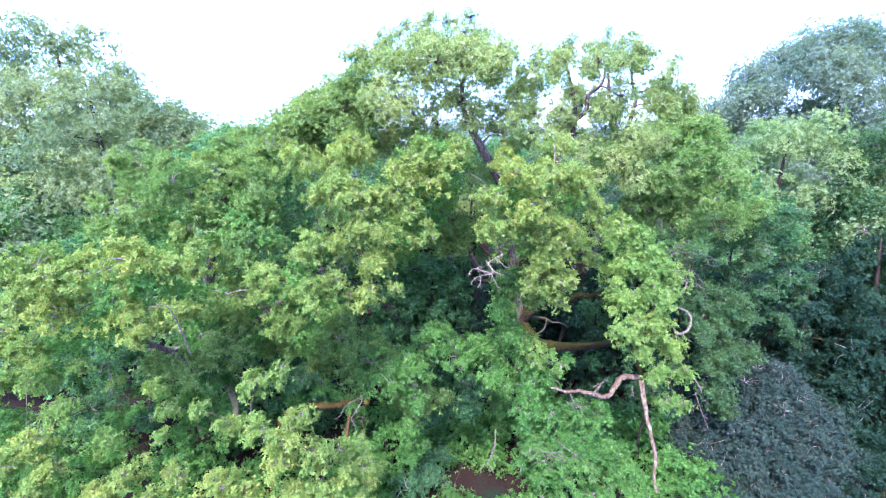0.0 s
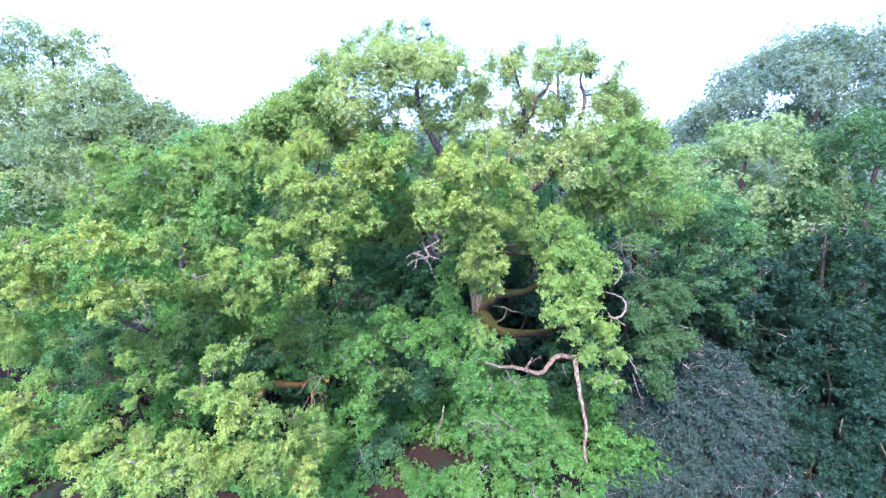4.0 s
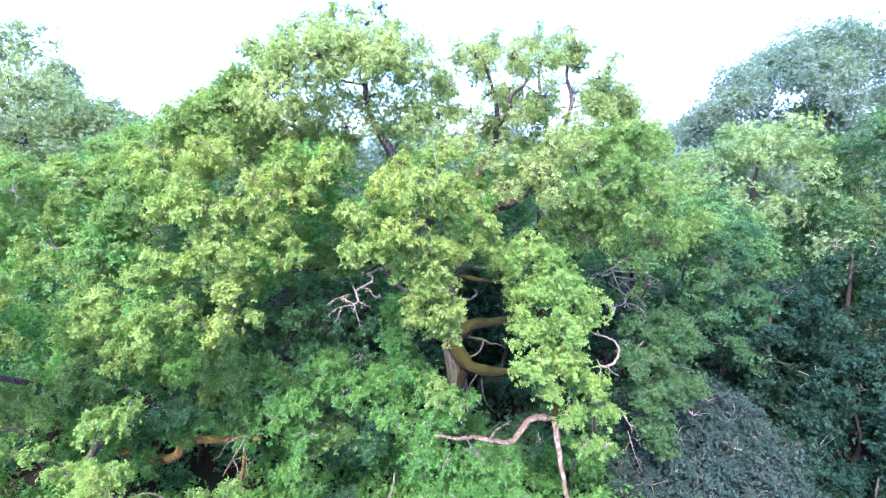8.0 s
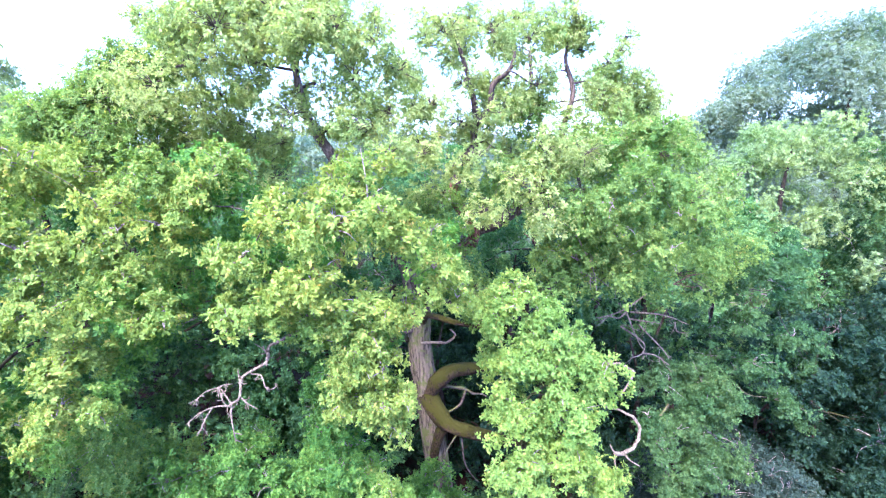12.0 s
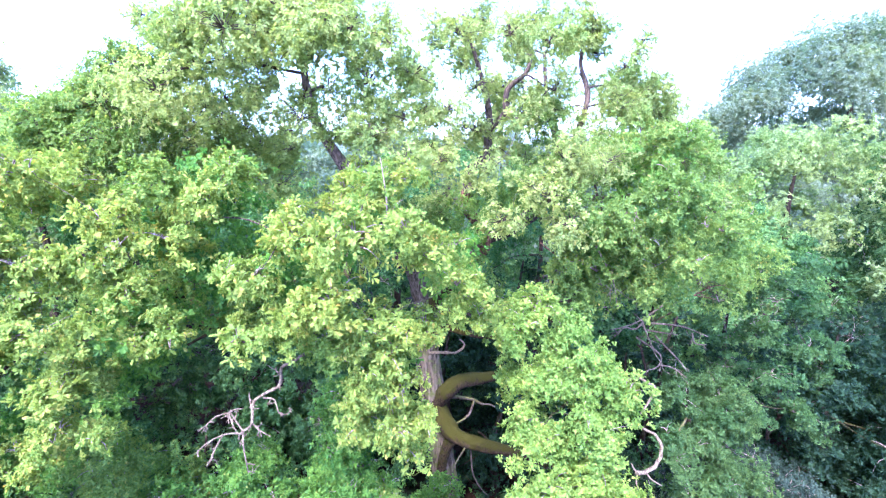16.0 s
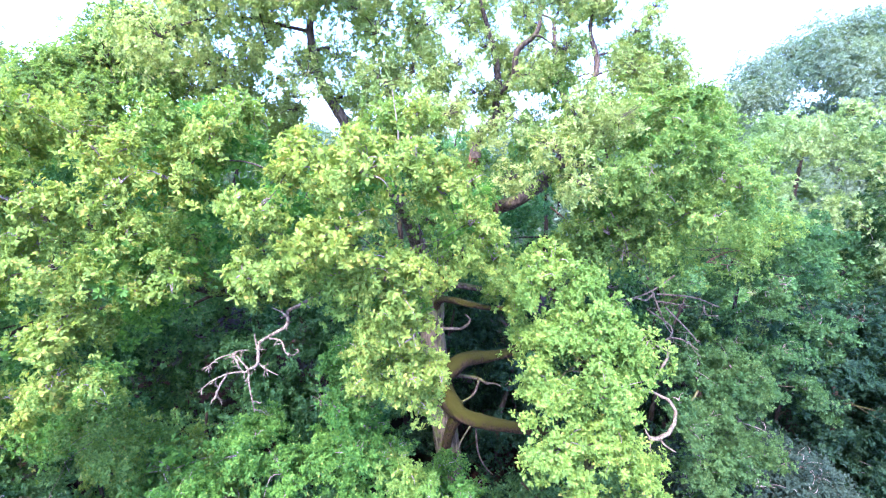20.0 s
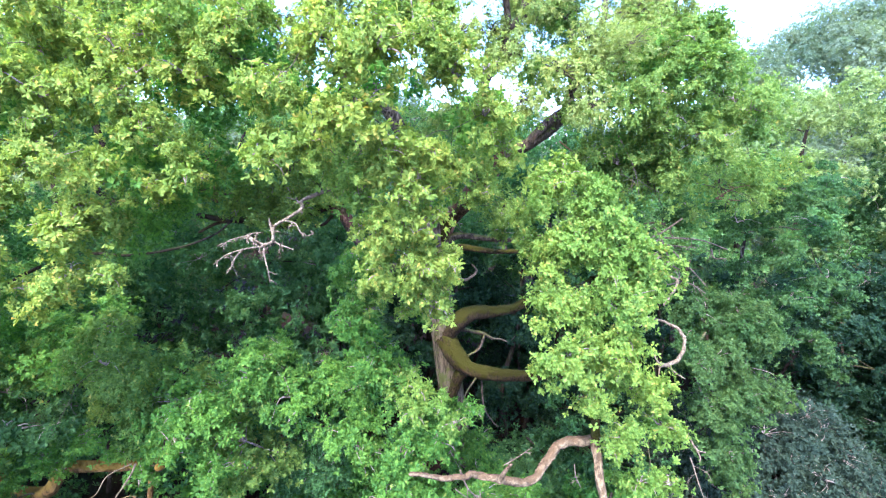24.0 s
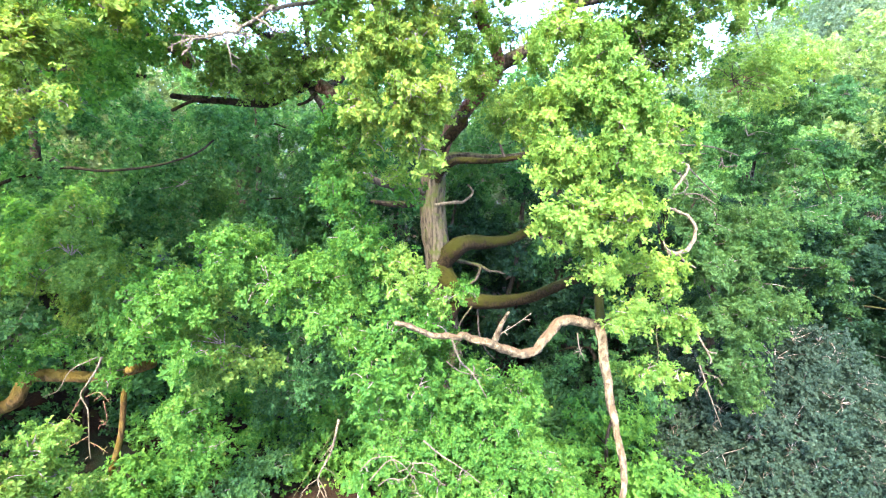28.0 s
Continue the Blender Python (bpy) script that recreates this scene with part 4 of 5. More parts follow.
CROWN_TOP = [(-1.4, 17.6, 16.0, 0.6), (-0.6, 17.4, 16.2, 0.6), (-3.9, 18.1, 14.5, 0.6), (-0.3, 18.2, 14.6, 0.5), (0.4, 17.9, 15.9, 0.6), (2.0, 18.6, 15.4, 0.5), (0.8, 17.3, 16.1, 0.6), (5.3, 20.4, 15.0, 0.5), (6.2, 21.4, 16.0, 0.5)]
HEART = [(4.6, 20.4, 9.9, 0.9), (5.2, 19.8, 9.1, 0.7), (4.0, 20.4, 11.4, 0.8), (3.5, 19.3, 10.5, 0.7), (7.7, 18.8, 10.7, 0.8), (8.5, 18.3, 10.1, 0.7), (9.0, 18.8, 11.2, 0.8)]
CROWN_EXTRA = [(0, 17.5, 16.1, 0.8), (1.4, 17.5, 16.0, 0.8), (-1.5, 17.5, 15.7, 0.8), (-4.3, 18.2, 14.0, 0.9), (-5.3, 18.4, 13.8, 0.9), (1.8, 18.4, 15.6, 0.7), (3.2, 19.4, 15.0, 0.7), (5.2, 21.5, 16.5, 0.7), (6.9, 22.5, 16.9, 0.7), (8.4, 23.0, 16.5, 0.6), (9.3, 22.6, 15.0, 0.8), (10.6, 22.5, 14.3, 0.9), (4.1, 20.4, 15.9, 0.6), (7.6, 21.8, 15.3, 0.6), (9.1, 21.4, 14.7, 0.6), (10.2, 21.4, 14.2, 0.8), (11.2, 20.9, 13.3, 0.9)]
UPPER_RIGHT = [(6.6, 17.9, 12.1, 1.0), (7.7, 19.0, 13.1, 1.0), (9.2, 19.5, 13.3, 1.1), (6.6, 19.3, 13.9, 0.8), (10.4, 19.9, 12.9, 1.0), (11.0, 19.0, 11.6, 1.1), (12.1, 20.0, 10.0, 1.0), (10.6, 18.7, 9.8, 1.1), (7.7, 17.6, 11.7, 1.0), (8.6, 17.9, 10.0, 0.9), (7.1, 17.9, 9.6, 0.8)]
RIGHT_BACK = [(13.3, 21.6, 7.2, 0.7), (13.6, 21.8, 8.4, 0.7), (13.2, 21.5, 6.2, 0.6), (13.9, 21.9, 9.6, 0.6), (10.6, 20.4, 9.0, 0.9), (12.5, 21.0, 8.6, 1.0), (13.8, 21.5, 9.4, 1.0), (13.7, 20.9, 7.8, 0.9), (14.3, 20.9, 6.2, 1.0), (12.1, 21.4, 10.2, 0.9), (16.0, 22.5, 8.3, 1.0), (16.6, 22.5, 6.4, 1.1), (13.0, 19.9, 5.6, 0.8), (14.5, 20.9, 9.4, 0.9), (13.2, 20.4, 9.6, 0.9), (15.4, 21.4, 9.8, 0.9), (17.6, 23.0, 5.2, 1.0), (15.6, 21.5, 4.6, 0.9), (17.0, 22.6, 3.6, 0.9)]


def clothe(tree, nodes, boughs, seed, mat, heart=None, fill=0.0, fill_mat=None, leaves=None, spread=2, size=1.0):
    """Hangs boughs on a tree, each with its branch, and thinner foliage further in towards the heart of the crown."""
    rng = random.Random(seed)
    for x, y, z, r in boughs:
        at, r = Vector((x, y, z)), r * size
        branch_out(tree, nodes, at, rng, BRANCH_BARK)
        hang_bough(tree, leaves or OAK_SET, at, r * 1.05, rng, mat)
        for k in range(spread):
            turn = Vector((rng.gauss(0, 1), rng.gauss(0, 1), rng.gauss(0, 0.8))).normalized()
            small = at + turn * r * rng.uniform(0.65, 1.0)
            hang_bough(tree, leaves or OAK_SET, small, r * rng.uniform(0.42, 0.62), rng, mat, name="leafy_spray", twigs=k == 0 and leaves is None)
        # Inner boughs mostly take a darker leaf, with the crown's shade in it.
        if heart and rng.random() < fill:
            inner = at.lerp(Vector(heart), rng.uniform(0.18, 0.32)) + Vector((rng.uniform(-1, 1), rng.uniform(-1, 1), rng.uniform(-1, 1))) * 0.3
            hang_bough(tree, FILL_SET, inner, min(r * 1.5, 1.4), rng, fill_mat or OAK_LEAF_HALF_SHADE, name="inner_bough", twigs=False)


clothe(oak, OAK_NODES, CASCADE, 1, OAK_LEAF_WARM_LIT, (4, 18, 12), 0.5)
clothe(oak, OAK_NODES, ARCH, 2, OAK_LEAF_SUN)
clothe(oak, OAK_NODES, LEFT_HIGH, 3, OAK_LEAF_WARM_LIT, (1, 19, 12), 0.6)
clothe(oak, OAK_NODES, [q for q in TOP_LEFT if q[0] < -2], 4, OAK_LEAF, leaves=AIRY_SET)
clothe(oak, OAK_NODES, [q for q in TOP_LEFT if q[0] >= -2], 34, HAZED_CROWN_LEAF, leaves=AIRY_SET)
clothe(oak, OAK_NODES, TOP_MID, 5, HAZED_CROWN_LEAF, leaves=AIRY_SET)
clothe(oak, OAK_NODES, CROWN_FILL, 19, HAZED_CROWN_LEAF, leaves=AIRY_SET, spread=1)
clothe(oak, OAK_NODES, RIGHT_MID, 6, OAK_LEAF, (8, 20, 12), 0.6)
clothe(oak, OAK_NODES, CANOPY_UNDER, 14, OAK_LEAF, leaves=AIRY_SET)
clothe(oak, OAK_NODES, HEART, 15, OAK_LEAF, leaves=AIRY_SET, spread=1)
clothe(oak, OAK_NODES, CROWN_TOP, 26, HAZED_CROWN_LEAF, leaves=AIRY_SET, spread=1)
clothe(oak, OAK_NODES, CROWN_EXTRA, 16, HAZED_CROWN_LEAF, leaves=AIRY_SET, spread=2)
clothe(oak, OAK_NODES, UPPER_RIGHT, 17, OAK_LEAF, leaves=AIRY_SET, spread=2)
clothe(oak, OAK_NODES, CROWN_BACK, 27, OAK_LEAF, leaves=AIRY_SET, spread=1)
clothe(oak, OAK_NODES, CROWN_MID, 30, HAZED_CROWN_LEAF, leaves=AIRY_SET, spread=1)
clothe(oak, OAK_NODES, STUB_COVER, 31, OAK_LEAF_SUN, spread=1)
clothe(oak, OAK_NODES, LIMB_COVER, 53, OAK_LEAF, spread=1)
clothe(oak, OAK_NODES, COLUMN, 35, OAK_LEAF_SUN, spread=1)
clothe(oak, OAK_NODES, CROWN_BACK, 54, HAZED_CROWN_LEAF, leaves=AIRY_SET, spread=1)
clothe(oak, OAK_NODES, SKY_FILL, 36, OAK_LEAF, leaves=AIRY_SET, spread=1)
clothe(oak, OAK_NODES, CROWN_TIP, 37, HAZED_CROWN_LEAF, leaves=AIRY_SET, spread=2)
clothe(oak, OAK_NODES, CROWN_DOME, 41, HAZED_CROWN_LEAF, leaves=AIRY_SET, spread=2)
clothe(oak, OAK_NODES, CROWN_PEAK, 50, HAZED_CROWN_LEAF, leaves=AIRY_SET, spread=2)
clothe(oak, OAK_NODES, FORK_COVER, 51, OAK_LEAF, spread=2)
clothe(oak, OAK_NODES, LEADER_COVER, 53, OAK_LEAF_WARM_LIT, spread=2)
clothe(oak, OAK_NODES, TRUNK_COVER, 52, OAK_LEAF_SUN, spread=1)
crown_rng = random.Random(8)
for count, (xa, xb), (ya, yb), (za, zb), mat in ((34, (-3.4, 2.9), (17.8, 21.2), (13.0, 16.4), HAZED_CROWN_LEAF), (30, (3.0, 10.8), (19.5, 22.3), (12.4, 15.0), HAZED_CROWN_LEAF), (14, (-6.5, -2.8), (18.5, 21.5), (12.5, 14.8), OAK_LEAF)):
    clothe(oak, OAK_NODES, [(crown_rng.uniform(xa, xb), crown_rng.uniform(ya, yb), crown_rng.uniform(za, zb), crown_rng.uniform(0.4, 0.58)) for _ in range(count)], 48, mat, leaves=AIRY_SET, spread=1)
clothe(oak, OAK_NODES, CROWN_RIGHT, 42, HAZED_CROWN_LEAF, leaves=AIRY_SET, spread=1)
clothe(oak, OAK_NODES, LOBE, 39, OAK_LEAF_WARM_LIT, spread=2)
clothe(oak, OAK_NODES, TRUNK_SKIRT, 40, OAK_LEAF_HALF_SHADE, spread=1)
clothe(oak, OAK_NODES, FLOOR_MID, 28, OAK_LEAF_HALF_SHADE, spread=1)
clothe(oak, OAK_NODES, RIGHT_FOOT, 24, OAK_LEAF_HALF_SHADE, spread=1)
clothe(oak, OAK_NODES, LOW_FRONT, 20, OAK_LEAF_HALF_SHADE, spread=1)
clothe(oak, OAK_NODES, FRONT_OF_TRUNK, 22, OAK_LEAF_HALF_SHADE, spread=1)
clothe(oak, OAK_NODES, TRUNK_FOOT, 21, OAK_LEAF_HALF_SHADE, spread=1)
clothe(oak, OAK_NODES, UNDER, 8, OAK_LEAF_HALF_SHADE, spread=1)
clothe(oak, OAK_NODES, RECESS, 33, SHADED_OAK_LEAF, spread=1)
clothe(oak, OAK_NODES, UNDER_LEFT, 9, OAK_LEAF_HALF_SHADE, spread=1)

# ---- the oak beside it ----
LEFT_A = [(-8.0, 11.8, 10.2, 1.1), (-9.7, 12.0, 9.7, 1.1), (-7.0, 12.2, 9.9, 0.9), (-10.4, 12.1, 8.6, 1.0), (-7.2, 12.3, 8.6, 0.9), (-8.5, 12.0, 8.6, 0.9), (-11.1, 12.5, 9.9, 1.1), (-12.0, 12.5, 7.4, 1.2), (-11.2, 11.8, 9.0, 0.9)]
LEFT_B = [(-3.7, 13.2, 8.8, 1.1), (-5.0, 13.4, 9.1, 1.0), (-3.7, 13.7, 10.0, 1.0), (-3.1, 13.7, 11.8, 1.0), (-4.9, 13.6, 7.9, 0.8), (-2.9, 15.5, 12.7, 1.0), (-4.3, 15.3, 12.4, 1.0)]
LEFT_HANG = [(-5.8, 13.4, 5.8, 0.6), (-5.1, 13.6, 6.2, 0.5), (-6.5, 12.9, 4.6, 0.5), (-5.5, 12.4, 4.9, 0.5), (-7.6, 13.2, 5.1, 0.35), (-8.7, 13.4, 5.0, 0.45), (-9.0, 13.4, 5.8, 0.4), (-10.9, 13.2, 6.7, 0.35), (-10.1, 12.6, 4.5, 0.5), (-8.6, 12.8, 4.5, 0.3), (-10.2, 13.6, 5.9, 0.3), (-11.6, 12.8, 5.3, 0.6), (-13.7, 13.5, 6.0, 0.8), (-12.7, 13.6, 5.9, 0.7)]
LEFT_FRONT = [(-3.6, 10.8, 6.3, 0.45), (-3.9, 10.7, 5.7, 0.5), (-3.4, 10.9, 5.1, 0.55), (-4.3, 10.7, 5.0, 0.5), (-3.2, 12.8, 3.8, 0.55), (-2.5, 12.6, 3.4, 0.5), (-3.2, 11.0, 3.9, 0.7), (-2.4, 11.4, 3.2, 0.5), (-4.0, 10.6, 4.0, 0.65), (-3.4, 10.5, 3.4, 0.6), (-2.4, 11.0, 2.7, 0.5), (-4.6, 10.4, 3.5, 0.5)]
LEFT_SHADE = [(-15.7, 16.0, 6.6, 0.9), (-13.8, 16.0, 6.2, 0.9), (-11.4, 16.2, 5.6, 0.9), (-8.9, 16.0, 5.2, 0.8), (-7.7, 15.8, 6.4, 0.8), (-6.0, 16.2, 4.6, 0.7), (-11.1, 16.2, 3.2, 0.7), (-13.1, 16.0, 3.6, 0.7), (-5.2, 16.4, 4.5, 0.6)]
LEFT_SKYLINE = [(-3.7, 18.0, 14.9, 0.5), (-3.2, 18.0, 15.2, 0.5), (-2.9, 18.3, 15.4, 0.5), (-4.4, 18.0, 14.3, 0.5), (-2.5, 18.6, 15.1, 0.45), (-3.5, 18.0, 14.4, 0.6), (-2.9, 18.4, 14.6, 0.5), (-4.9, 17.6, 13.9, 0.6), (-4.6, 18.0, 14.0, 0.6), (-3.2, 20.5, 16.3, 0.45), (-2.3, 20.0, 16.5, 0.5)]
LEFT_C = [(-9.2, 16.1, 11.7, 1.3), (-10.7, 15.9, 10.8, 1.3), (-7.8, 16.6, 12.0, 1.2), (-6.5, 16.6, 11.4, 1.2), (-8.1, 15.8, 10.2, 1.3), (-6.3, 15.3, 10.1, 1.1), (-10.9, 17.5, 12.4, 1.1), (-6.5, 18.6, 12.9, 1.3), (-8.2, 19.6, 12.8, 1.3), (-4.8, 18.0, 13.7, 1.2), (-7.4, 15.6, 8.1, 1.3), (-7.5, 16.1, 6.2, 1.4), (-9.1, 15.5, 5.6, 1.2), (-3.9, 16.5, 6.0, 1.2), (-2.8, 17.3, 4.7, 1.5), (-1.1, 16.9, 3.9, 1.5), (-5.0, 18.6, 4.6, 1.2), (-6.6, 18.4, 5.2, 1.2)]
left_oak = tree_root("oak_tree", -11.6, 20.8, "broad bushy oak, sunlight tinted into yellow-green leaves, with mossy low limbs")
LEFT_NODES = []
for nm, pts, r0, r1, mat in (("trunk", [(-11.6, 20.8, -0.8), (-11.4, 20.5, 2), (-10.6, 19.8, 5), (-9.2, 18.6, 9), (-7.6, 17.4, 12)], 0.42, 0.1, BARK), ("limb", [(-11.4, 20.5, 0.6), (-8.7, 18.6, 1.2), (-6.4, 17.2, 2.2), (-5.8, 17.1, 2.9), (-5.2, 17.3, 2.86), (-4.35, 17.6, 2.7), (-3.4, 17.9, 2.9), (-3.0, 16.5, 3.4)], 0.19, 0.1, LEFT_MOSS), ("limb", [(-4.7, 17.5, -0.5), (-4.45, 17.5, 0.3), (-4.1, 17.5, 1.3), (-3.9, 17.5, 2.4)], 0.08, 0.065, LEFT_MOSS),
                             ("limb", [(-10.6, 19.8, 5), (-8.3, 18.2, 5.6), (-6.5, 16.5, 7), (-4.5, 14.8, 8.6), (-3.6, 14, 9.3)], 0.2, 0.05, BRANCH_BARK), ("limb", [(-10.8, 20, 4.2), (-9.9, 17.5, 5.2), (-9.5, 15.5, 6), (-9.8, 13.2, 7.8)], 0.2, 0.05, BRANCH_BARK), ("limb", [(-11, 20.2, 3), (-8.8, 17.6, 3.6), (-7.5, 15.5, 4), (-6.5, 13.5, 4.4), (-4.5, 12, 4.6)], 0.2, 0.05, BRANCH_BARK)):
    me, line, radii = limb_mesh(nm, pts, r0, r1, mat, 14)
    part(nm, me, left_oak, "mossy orange-brown limb" if mat is LEFT_MOSS else "")
    LEFT_NODES.extend(list(zip(line, radii))[8:])
me, line, radii = limb_mesh("limb", [(-10.6, 19.8, 5), (-9.4, 20.4, 6.8), (-7.6, 21, 7.55), (-6.2, 21.2, 7.5), (-4.9, 21.6, 7.65), (-3.9, 22, 8.0), (-3.4, 22.2, 8.4)], 0.06, 0.03, WOOD_BARK, 8)
part("limb", me, left_oak)
clothe(left_oak, LEFT_NODES, LEFT_A, 11, OAK_LEAF_WARM_LIT, (-8.5, 17.5, 7), 0.3, size=0.8)
clothe(left_oak, LEFT_NODES, LEFT_LOW, 25, OAK_LEAF_WARM_LIT, spread=2)
clothe(left_oak, LEFT_NODES, LEFT_FRONT, 43, OAK_LEAF_WARM_LIT, spread=2)
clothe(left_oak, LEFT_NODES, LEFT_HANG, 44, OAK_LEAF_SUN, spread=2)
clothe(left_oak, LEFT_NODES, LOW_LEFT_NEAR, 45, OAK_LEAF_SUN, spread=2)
# This band's shade is put in by the darker leaf colour.
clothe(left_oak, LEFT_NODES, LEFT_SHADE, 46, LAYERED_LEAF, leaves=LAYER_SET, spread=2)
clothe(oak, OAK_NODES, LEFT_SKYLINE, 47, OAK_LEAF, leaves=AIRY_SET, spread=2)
clothe(left_oak, LEFT_NODES, [(-13.2, 12.9, 5.0, 0.7), (-14.2, 13.6, 4.0, 0.8), (-12.9, 13.4, 3.4, 0.7), (-13.6, 12.6, 2.8, 0.7), (-8.7, 17.0, 3.2, 0.8), (-8.5, 16.8, 1.8, 0.8), (-8.9, 16.9, 4.4, 0.8), (-10, 17, 2.4, 0.8), (-7.2, 16.8, 2.2, 0.7)], 49, OAK_LEAF_HALF_SHADE, spread=2)
clothe(left_oak, LEFT_NODES, LEFT_B, 12, OAK_LEAF_WARM_LIT, (-6, 17, 8), 0.25, size=0.85)
# dead spray hanging below the mossy limb
for k, line in enumerate(([(-2.97, 15.70, 4.05), (-3.09, 15.66, 3.79), (-3.28, 15.62, 3.51), (-3.42, 15.59, 3.28), (-3.29, 15.55, 2.99), (-3.30, 15.51, 2.58), (-3.31, 15.47, 2.23), (-3.30, 15.44, 1.97)], [(-3.51, 15.70, 3.18), (-3.70, 15.60, 2.84), (-3.78, 15.50, 2.73)], [(-3.41, 15.70, 3.19), (-3.05, 15.60, 3.34), (-2.78, 15.50, 3.15)],
                          [(-3.06, 15.70, 3.10), (-2.97, 15.60, 2.72), (-3.02, 15.50, 2.69)], [(-3.48, 15.70, 2.30), (-3.88, 15.55, 2.11)], [(-3.48, 15.70, 2.17), (-3.22, 15.60, 2.14), (-2.98, 15.50, 2.06)], [(-3.06, 15.70, 4.05), (-3.57, 15.62, 3.80), (-3.81, 15.55, 3.42), (-4.06, 15.47, 3.31)])):
    bare_twigs(line, 0.022 if k == 0 else 0.012, 4, 0.16, 360 + k, DEAD_TWIG if k in (0, 6) else REDDISH_BARK, left_oak, taper=0.45)
bare_twigs([(-10.7, 14.0, 5.22), (-10.11, 13.2, 6.41), (-9.83, 12.8, 6.99)], 0.025, 5, 0.5, 92, tree=left_oak)
bare_twigs([(-6.89, 12.0, 7.46), (-6.75, 11.2, 8.93), (-7.0, 11.0, 9.24)], 0.025, 5, 0.5, 93, tree=left_oak)
clothe(left_oak, LEFT_NODES, [(-3.5, 16.6, 3.3, 0.42), (-4.1, 16.8, 3.6, 0.35), (-4.7,16.7,3.9,0.5), (-5.8,16.7,3.5,0.5)], 32, OAK_LEAF_HALF_SHADE, spread=1)
clothe(left_oak, LEFT_NODES, LEFT_BACK, 29, OAK_LEAF, leaves=AIRY_SET, spread=1)
clothe(left_oak, LEFT_NODES, LEFT_C, 13, OAK_LEAF, (-8, 18.5, 8), 0.5, size=0.9)

# ---- young tree at the right of the oak ----
side_tree = tree_root("young_oak", 11.8, 20.3, "young bushy oak with fresh green hanging leaves")
me, line, radii = limb_mesh("trunk", [(11.8, 20.3, -1.6), (11.7, 20.2, 2), (11.3, 19.8, 5), (11.0, 19.5, 6.5)], 0.16, 0.04, WOOD_BARK)
part("trunk", me, side_tree)
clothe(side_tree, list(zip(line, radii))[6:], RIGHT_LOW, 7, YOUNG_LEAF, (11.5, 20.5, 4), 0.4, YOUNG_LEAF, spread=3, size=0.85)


right_tree = tree_root("oak_tree", 14.3, 23.6, "leafy mid-green oak with layered drooping boughs")
me, line, radii = limb_mesh("trunk", [(14.3, 23.6, -1.8), (14.2, 23.5, 2), (14.0, 23.2, 5), (13.8, 22.6, 8)], 0.2, 0.04, WOOD_BARK)
part("trunk", me, right_tree)
clothe(right_tree, list(zip(line, radii))[4:], RIGHT_BACK, 18, LAYERED_LEAF, (14, 24, 7), 0.15, DEEP_SHADE_LEAF, LAYER_SET, spread=3, size=0.9)


# ---- woodland trees behind and beside ----
def woodland_tree(x, y, height, spread, seed, mat, leaves, label, low=0.25, count=34, size=1.3, name="woodland_tree", gaps=0.0, group="woodland trees", twigs=True, category="tree"):
    rng = random.Random(seed)
    root = tree_root(name, x, y, label, category, group)
    z0 = ground_z(x, y)
    trunk = [(x, y, z0 - 0.3), (x + rng.uniform(-.3, .3), y + rng.uniform(-.3, .3), z0 + height * 0.3), (x + rng.uniform(-.6, .6), y + rng.uniform(-.6, .6), z0 + height * 0.65), (x + rng.uniform(-.6, .6), y, z0 + height * 0.92)]
    me, line, radii = limb_mesh("trunk", trunk, 0.022 * height, 0.04, WOOD_BARK, 8, 5)
    part("trunk", me, root)
    nodes = list(zip(line, radii))[5:]
    zc, zr = z0 + height * (1 + low) / 2, height * (1 - low) / 2
    for i in range(count):
        # even spread over the crown's upper dome, with knobbly depth
        u = 1 - 1.75 * (i + 0.5) / count
        a = i * 2.39996 + rng.uniform(-0.3, 0.3)
        s = math.sqrt(max(0, 1 - u * u)) * rng.uniform(0.72, 1.05)
        at = Vector((x + math.cos(a) * s * spread, y + math.sin(a) * s * spread, zc + u * zr * rng.uniform(0.82, 0.98) - size * 0.4))
        if rng.random() < gaps:
            continue
        if i % 3 == 0:
            branch_out(root, nodes, at, rng, WOOD_BARK, thick=0.04)
        hang_bough(root, leaves, at, size * rng.uniform(0.8, 1.2), rng, mat, twigs=twigs and i % 3 == 0)
    return root


LEFT_LABEL = "leafy green woodland tree with a rounded crown"
for x, y, h, s, seed, low, count in ((-10.5, 24, 14.6, 4.2, 31, 0.3, 40), (-4, 27.5, 11.5, 4.5, 32, 0.1, 40), (-9.5, 22.5, 7.6, 3.2, 33, 0.05, 30), (-14, 21, 9.5, 3.5, 34, 0.05, 30), (1.5, 29, 13.8, 4.5, 35, 0.1, 40), (8, 28.5, 13.2, 4.2, 36, 0.1, 40), (-1, 26, 8.5, 3, 38, 0, 26), (4.5, 34, 15.5, 5, 39, 0.2, 30), (-7, 33, 15, 5, 40, 0.2, 30), (-17, 26, 11, 4, 37, 0.05, 30)):
    # Trees right behind the oak get the leaf with shade in its colour.
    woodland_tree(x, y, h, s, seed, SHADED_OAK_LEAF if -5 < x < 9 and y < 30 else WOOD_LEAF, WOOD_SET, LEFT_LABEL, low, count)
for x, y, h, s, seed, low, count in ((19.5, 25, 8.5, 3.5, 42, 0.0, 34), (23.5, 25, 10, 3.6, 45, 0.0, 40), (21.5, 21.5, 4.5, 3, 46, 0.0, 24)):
    dark_tree = woodland_tree(x, y, h, s, seed, DEEP_SHADE_LEAF, WOOD_SET, "broad woodland tree, shade put into its dark green leaves", low, count)
woodland_tree(27.8, 27.8, 17, 5.2, 43, LAYERED_LEAF, WOOD_SET, "broad woodland tree, shade put into its dark green leaves", 0.0, 70, 1.3)
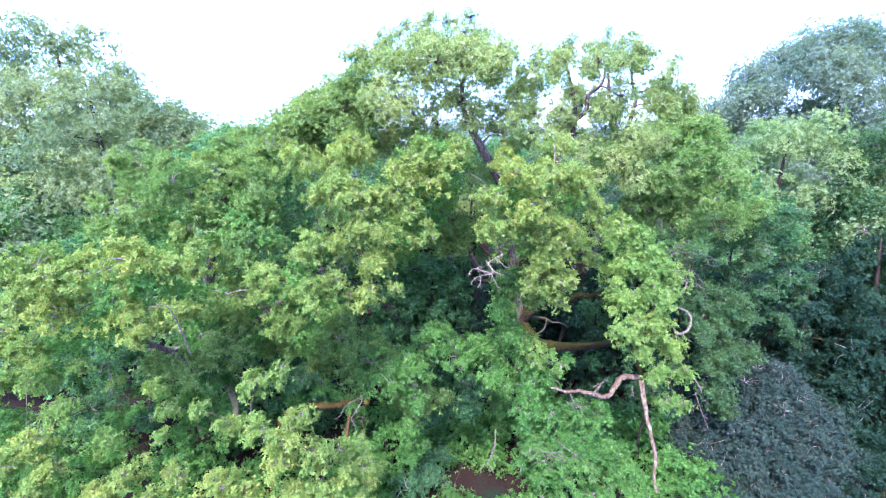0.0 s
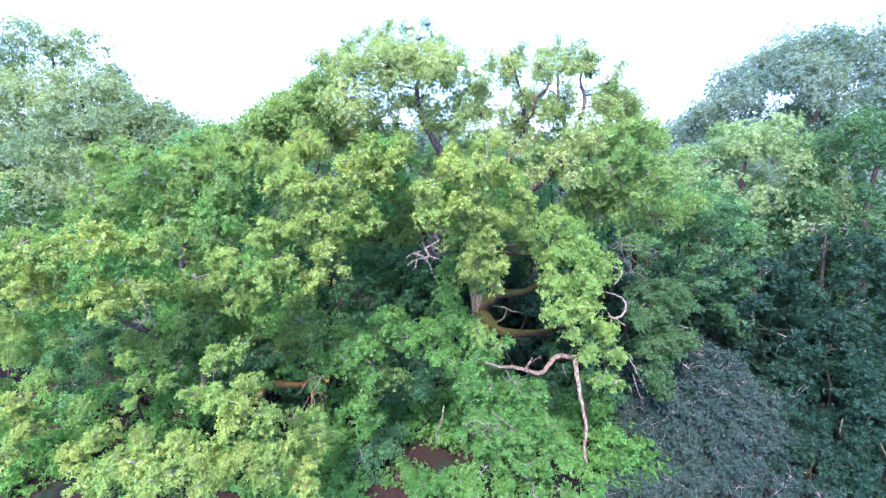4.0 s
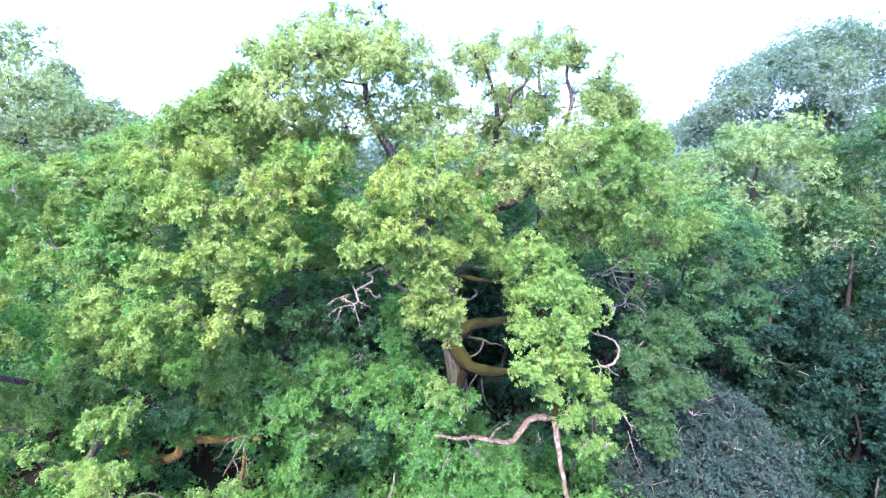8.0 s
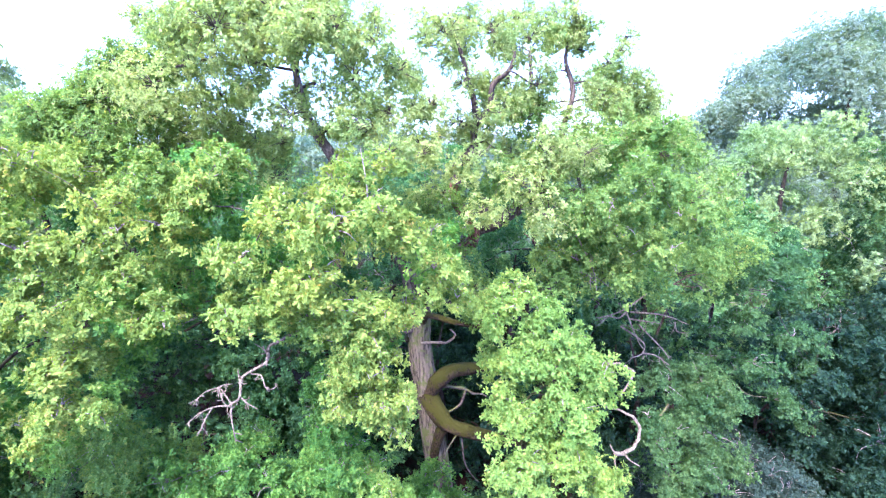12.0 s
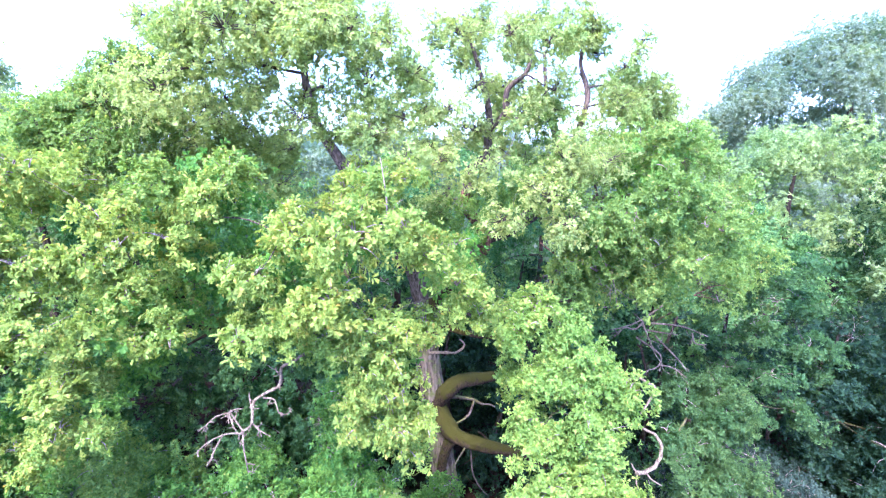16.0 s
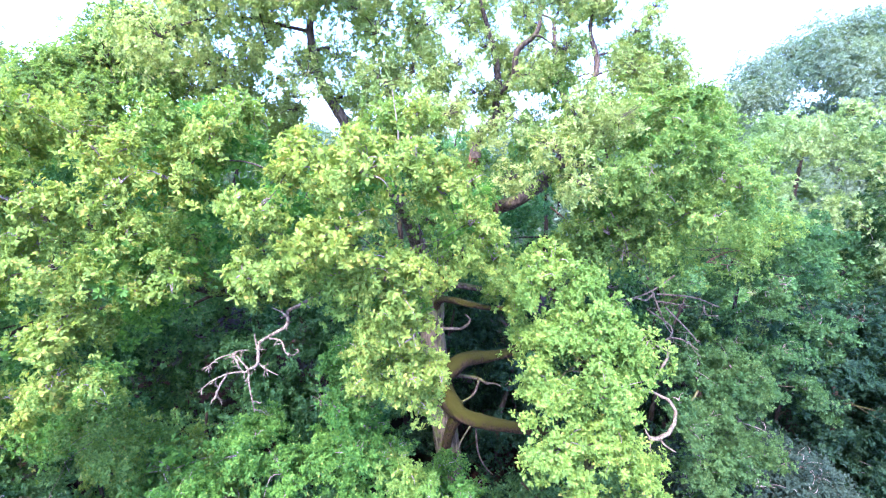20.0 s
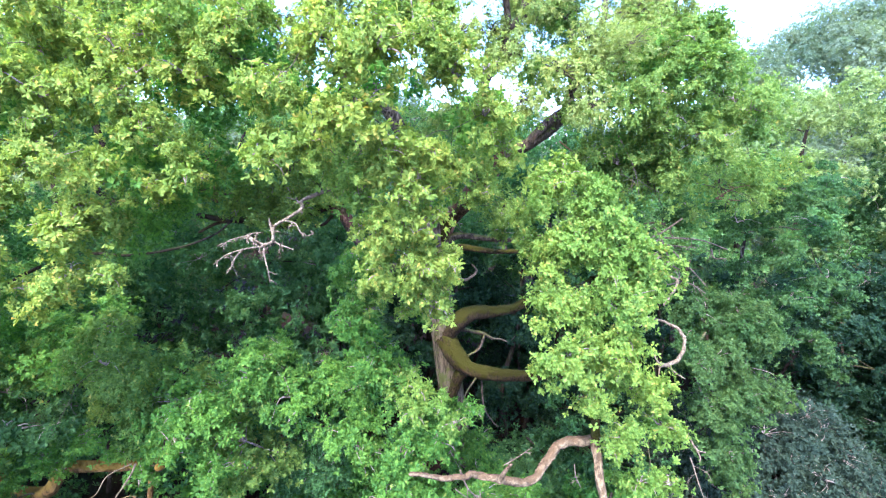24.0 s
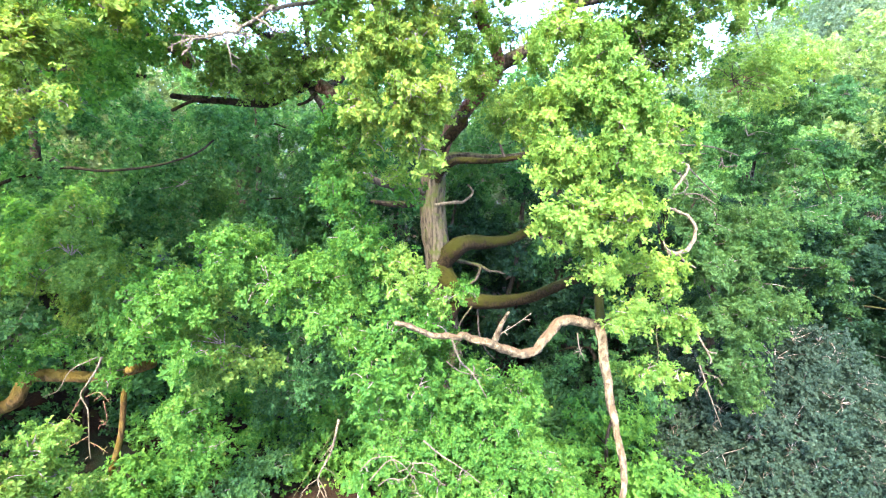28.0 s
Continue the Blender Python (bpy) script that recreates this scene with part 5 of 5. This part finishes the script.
woodland_tree(18.5, 30.5, 12.5, 4.2, 53, WOOD_LEAF, WOOD_SET, "leafy green woodland tree", 0.05, 44)
woodland_tree(24, 34, 16.2, 6.8, 51, PALE_LEAF, WOOD_SET, "pale yellow-green woodland tree with a soft rounded crown", 0.05, 80, 1.5)
woodland_tree(14.5, 31, 13.2, 4.2, 52, WOOD_LEAF, WOOD_SET, "leafy green woodland tree", 0.1, 36)
for x, y, h, s, seed, mat, count, size, gaps in ((-22.5, 32, 19.4, 7.8, 61, HAZED_LEFT_LEAF, 62, 2.0, 0.0), (-28, 37, 23.4, 6.5, 62, HAZED_LEFT_LEAF, 62, 1.9, 0.3), (-14.5, 36, 15.3, 5.5, 63, HAZED_LEFT_LEAF, 44, 1.9, 0.0), (-25, 26, 12, 5, 64, WOOD_LEAF, 40, 1.8, 0.0), (-19.8, 35, 17.6, 4.8, 68, HAZED_LEFT_LEAF, 46, 1.7, 0.0),
                                               (47, 61, 28.5, 14.5, 65, HAZED_FAR_LEAF, 130, 3.1, 0.0), (36, 68, 19.5, 7, 66, HAZED_FAR_LEAF, 50, 2.5, 0.0), (51, 72, 20, 8, 69, HAZED_FAR_LEAF, 40, 2.9, 0.0), (66, 64, 26, 11, 67, HAZED_FAR_LEAF, 70, 3.0, 0.0)):
    # The haze is in the pale leaf colours; the WOOD_LEAF tree has none.
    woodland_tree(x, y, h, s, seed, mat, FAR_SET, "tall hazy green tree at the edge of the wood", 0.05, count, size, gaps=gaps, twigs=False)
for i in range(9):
    woodland_tree(-26 + i * 6.3, 41 + 5 * noise.noise(Vector((i * 1.7, 0, 0))), 15.6 + 0.6 * math.sin(i * 2.2), 4.2, 90 + i, HAZED_FAR_LEAF, FAR_SET, "green tree in the woodland behind the oak", 0.3, 22, 1.9, twigs=False)
rng = random.Random(5)
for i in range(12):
    woodland_tree(-70 + i * 14 + rng.uniform(-3, 3), 62 + 20 * rng.random(), rng.uniform(16, 18.5), 6.5, 70 + i, HAZED_FAR_LEAF, FAR_SET, "distant green tree in the woodland edge", 0.0, 26, 2.6, "distant_tree", group="distant trees", twigs=False)

# ---- undergrowth ----
for k, (x, y, h, s) in enumerate(((6.2, 24.7, 7.2, 2.2), (8.8, 25.4, 8, 2.4), (4.1, 25.2, 7.8, 2.2), (11, 25, 7, 2.2), (3, 27.5, 9.5, 3), (7.2, 28, 10, 3), (11, 27.5, 10, 3), (-6.8, 16.2, 1.3, 1.5), (-3.0, 14.9, 1.0, 1.1), (-4.6, 14.8, 1.0, 1.2), (-3.4, 16.8, 1.1, 1.3), (-10, 15.5, 2.6, 1.8), (-2.6, 18.5, 2.6, 1.8), (-12, 18.5, 4, 2.2), (-4, 21.5, 4.5, 2.4), (1, 23.5, 4, 2.2), (-7.5, 20.5, 3.8, 2.2), (7, 25.5, 4.6, 2.4), (5, 27, 6.5, 3), (9.5, 24, 4.5, 2.2), (2, 26, 6, 2.6), (0.5, 19.5, 1.6, 1.6), (10, 21, 3, 1.8), (8.3, 18.3, 2.6, 1.6), (5.5, 19, 1.6, 1.4), (3, 19, 1.8, 1.5), (9.6, 17, 1.5, 1.4), (17.5, 20, 2.6, 2), (20, 18.5, 2, 2), (19, 26.5, 6, 2.6), (23, 25.5, 6.5, 2.8), (24, 31.5, 8, 3), (17.5, 24, 5, 2.2), (24, 20, 4, 2.4), (17.5, 16.5, 1.8, 1.6), (20.5, 16.5, 2.2, 1.8), (-17, 18.5, 2.2, 2), (-15, 16, 1.8, 1.6), (7, 22, 1.8, 1.5), (8.2, 20.6, 1.6, 1.3), (11.6, 24.6, 7.5, 2.4), (13.5, 26, 8.5, 2.6))):
    # Shade is in the leaf colours; darkest bushes fill the hollow behind the trunk.
    woodland_tree(x, y, h, s, 200 + k, DEEP_SHADE_LEAF if y > 24.5 or x > 11 else OAK_LEAF_HALF_SHADE if y < 20 else SHADED_OAK_LEAF, BUSH_SET if y < 20 else WOOD_SET, "low bush on the woodland floor, shade put into its green leaves", -0.1, 16, 0.85, "bush", group="undergrowth bushes", twigs=False, category="bush")

# ---- grey-leaved shrub ----
shrub = tree_root("grey_willow", 13.9, 20.8, "dense rounded shrub with small grey-blue leaves", "shrub")
rng = random.Random(9)
stems = []
for k in range(7):
    a = k * 0.9
    me, line, radii = limb_mesh("stem", [(13.9 + 0.2 * math.cos(a), 20.8 + 0.2 * math.sin(a), -1.8), (13.9 + math.cos(a) * 0.9, 20.8 + math.sin(a) * 0.8, 0), (13.9 + math.cos(a) * 2, 20.8 + math.sin(a) * 1.6, 1.2)], 0.07, 0.02, BRANCH_BARK, 6)
    part("stem", me, shrub)
    stems += list(zip(line, radii))[4:]
for i in range(150):
    a = i * 2.39996
    s = math.sqrt((i + 0.5) / 110) * rng.uniform(0.93, 1.05) if i < 110 else rng.uniform(0.5, 0.95)
    if i >= 110:
        a = rng.uniform(3.3, 6.2)
    at = Vector((13.9 + math.cos(a) * s * 5.4, 20.8 + math.sin(a) * s * 5.0, -1.7 + 4.9 * (1 - s ** 1.6) * rng.uniform(0.9, 1)))
    if at.z > ground_z(at.x, at.y) - 0.5:
        if i % 2:
            branch_out(shrub, stems, at, rng, BRANCH_BARK)
        hang_bough(shrub, GREY_SET, at, rng.uniform(0.7, 1.0), rng)
        if i % 2 == 0:
            hang_bough(shrub, WOOD_SET, at.lerp(Vector((13.9, 20.8, -1.5)), 0.22), 1.2, rng, GREY_LEAF, name="inner_bough", twigs=False)

bare_twigs([(23.6, 22.0, 2.2), (23.1, 21.5, 0.5), (22.7, 21.2, 0.1), (22.2, 21.0, -1.0)], 0.035, 9, 0.8, 95, tree=dark_tree)
for i in range(16):
    hang_bough(shrub, GREY_SET, Vector((8.2 + i * 0.55, 15.0 + 0.4 * (i % 3), -0.75)), 0.72, rng)
for i in range(12):
    at = Vector((10.2 + i * 0.5, 16.4 + 0.5 * (i % 3), -1.1 + 0.15 * (i % 2)))
    hang_bough(shrub, GREY_SET, at, rng.uniform(0.65, 0.85), rng)
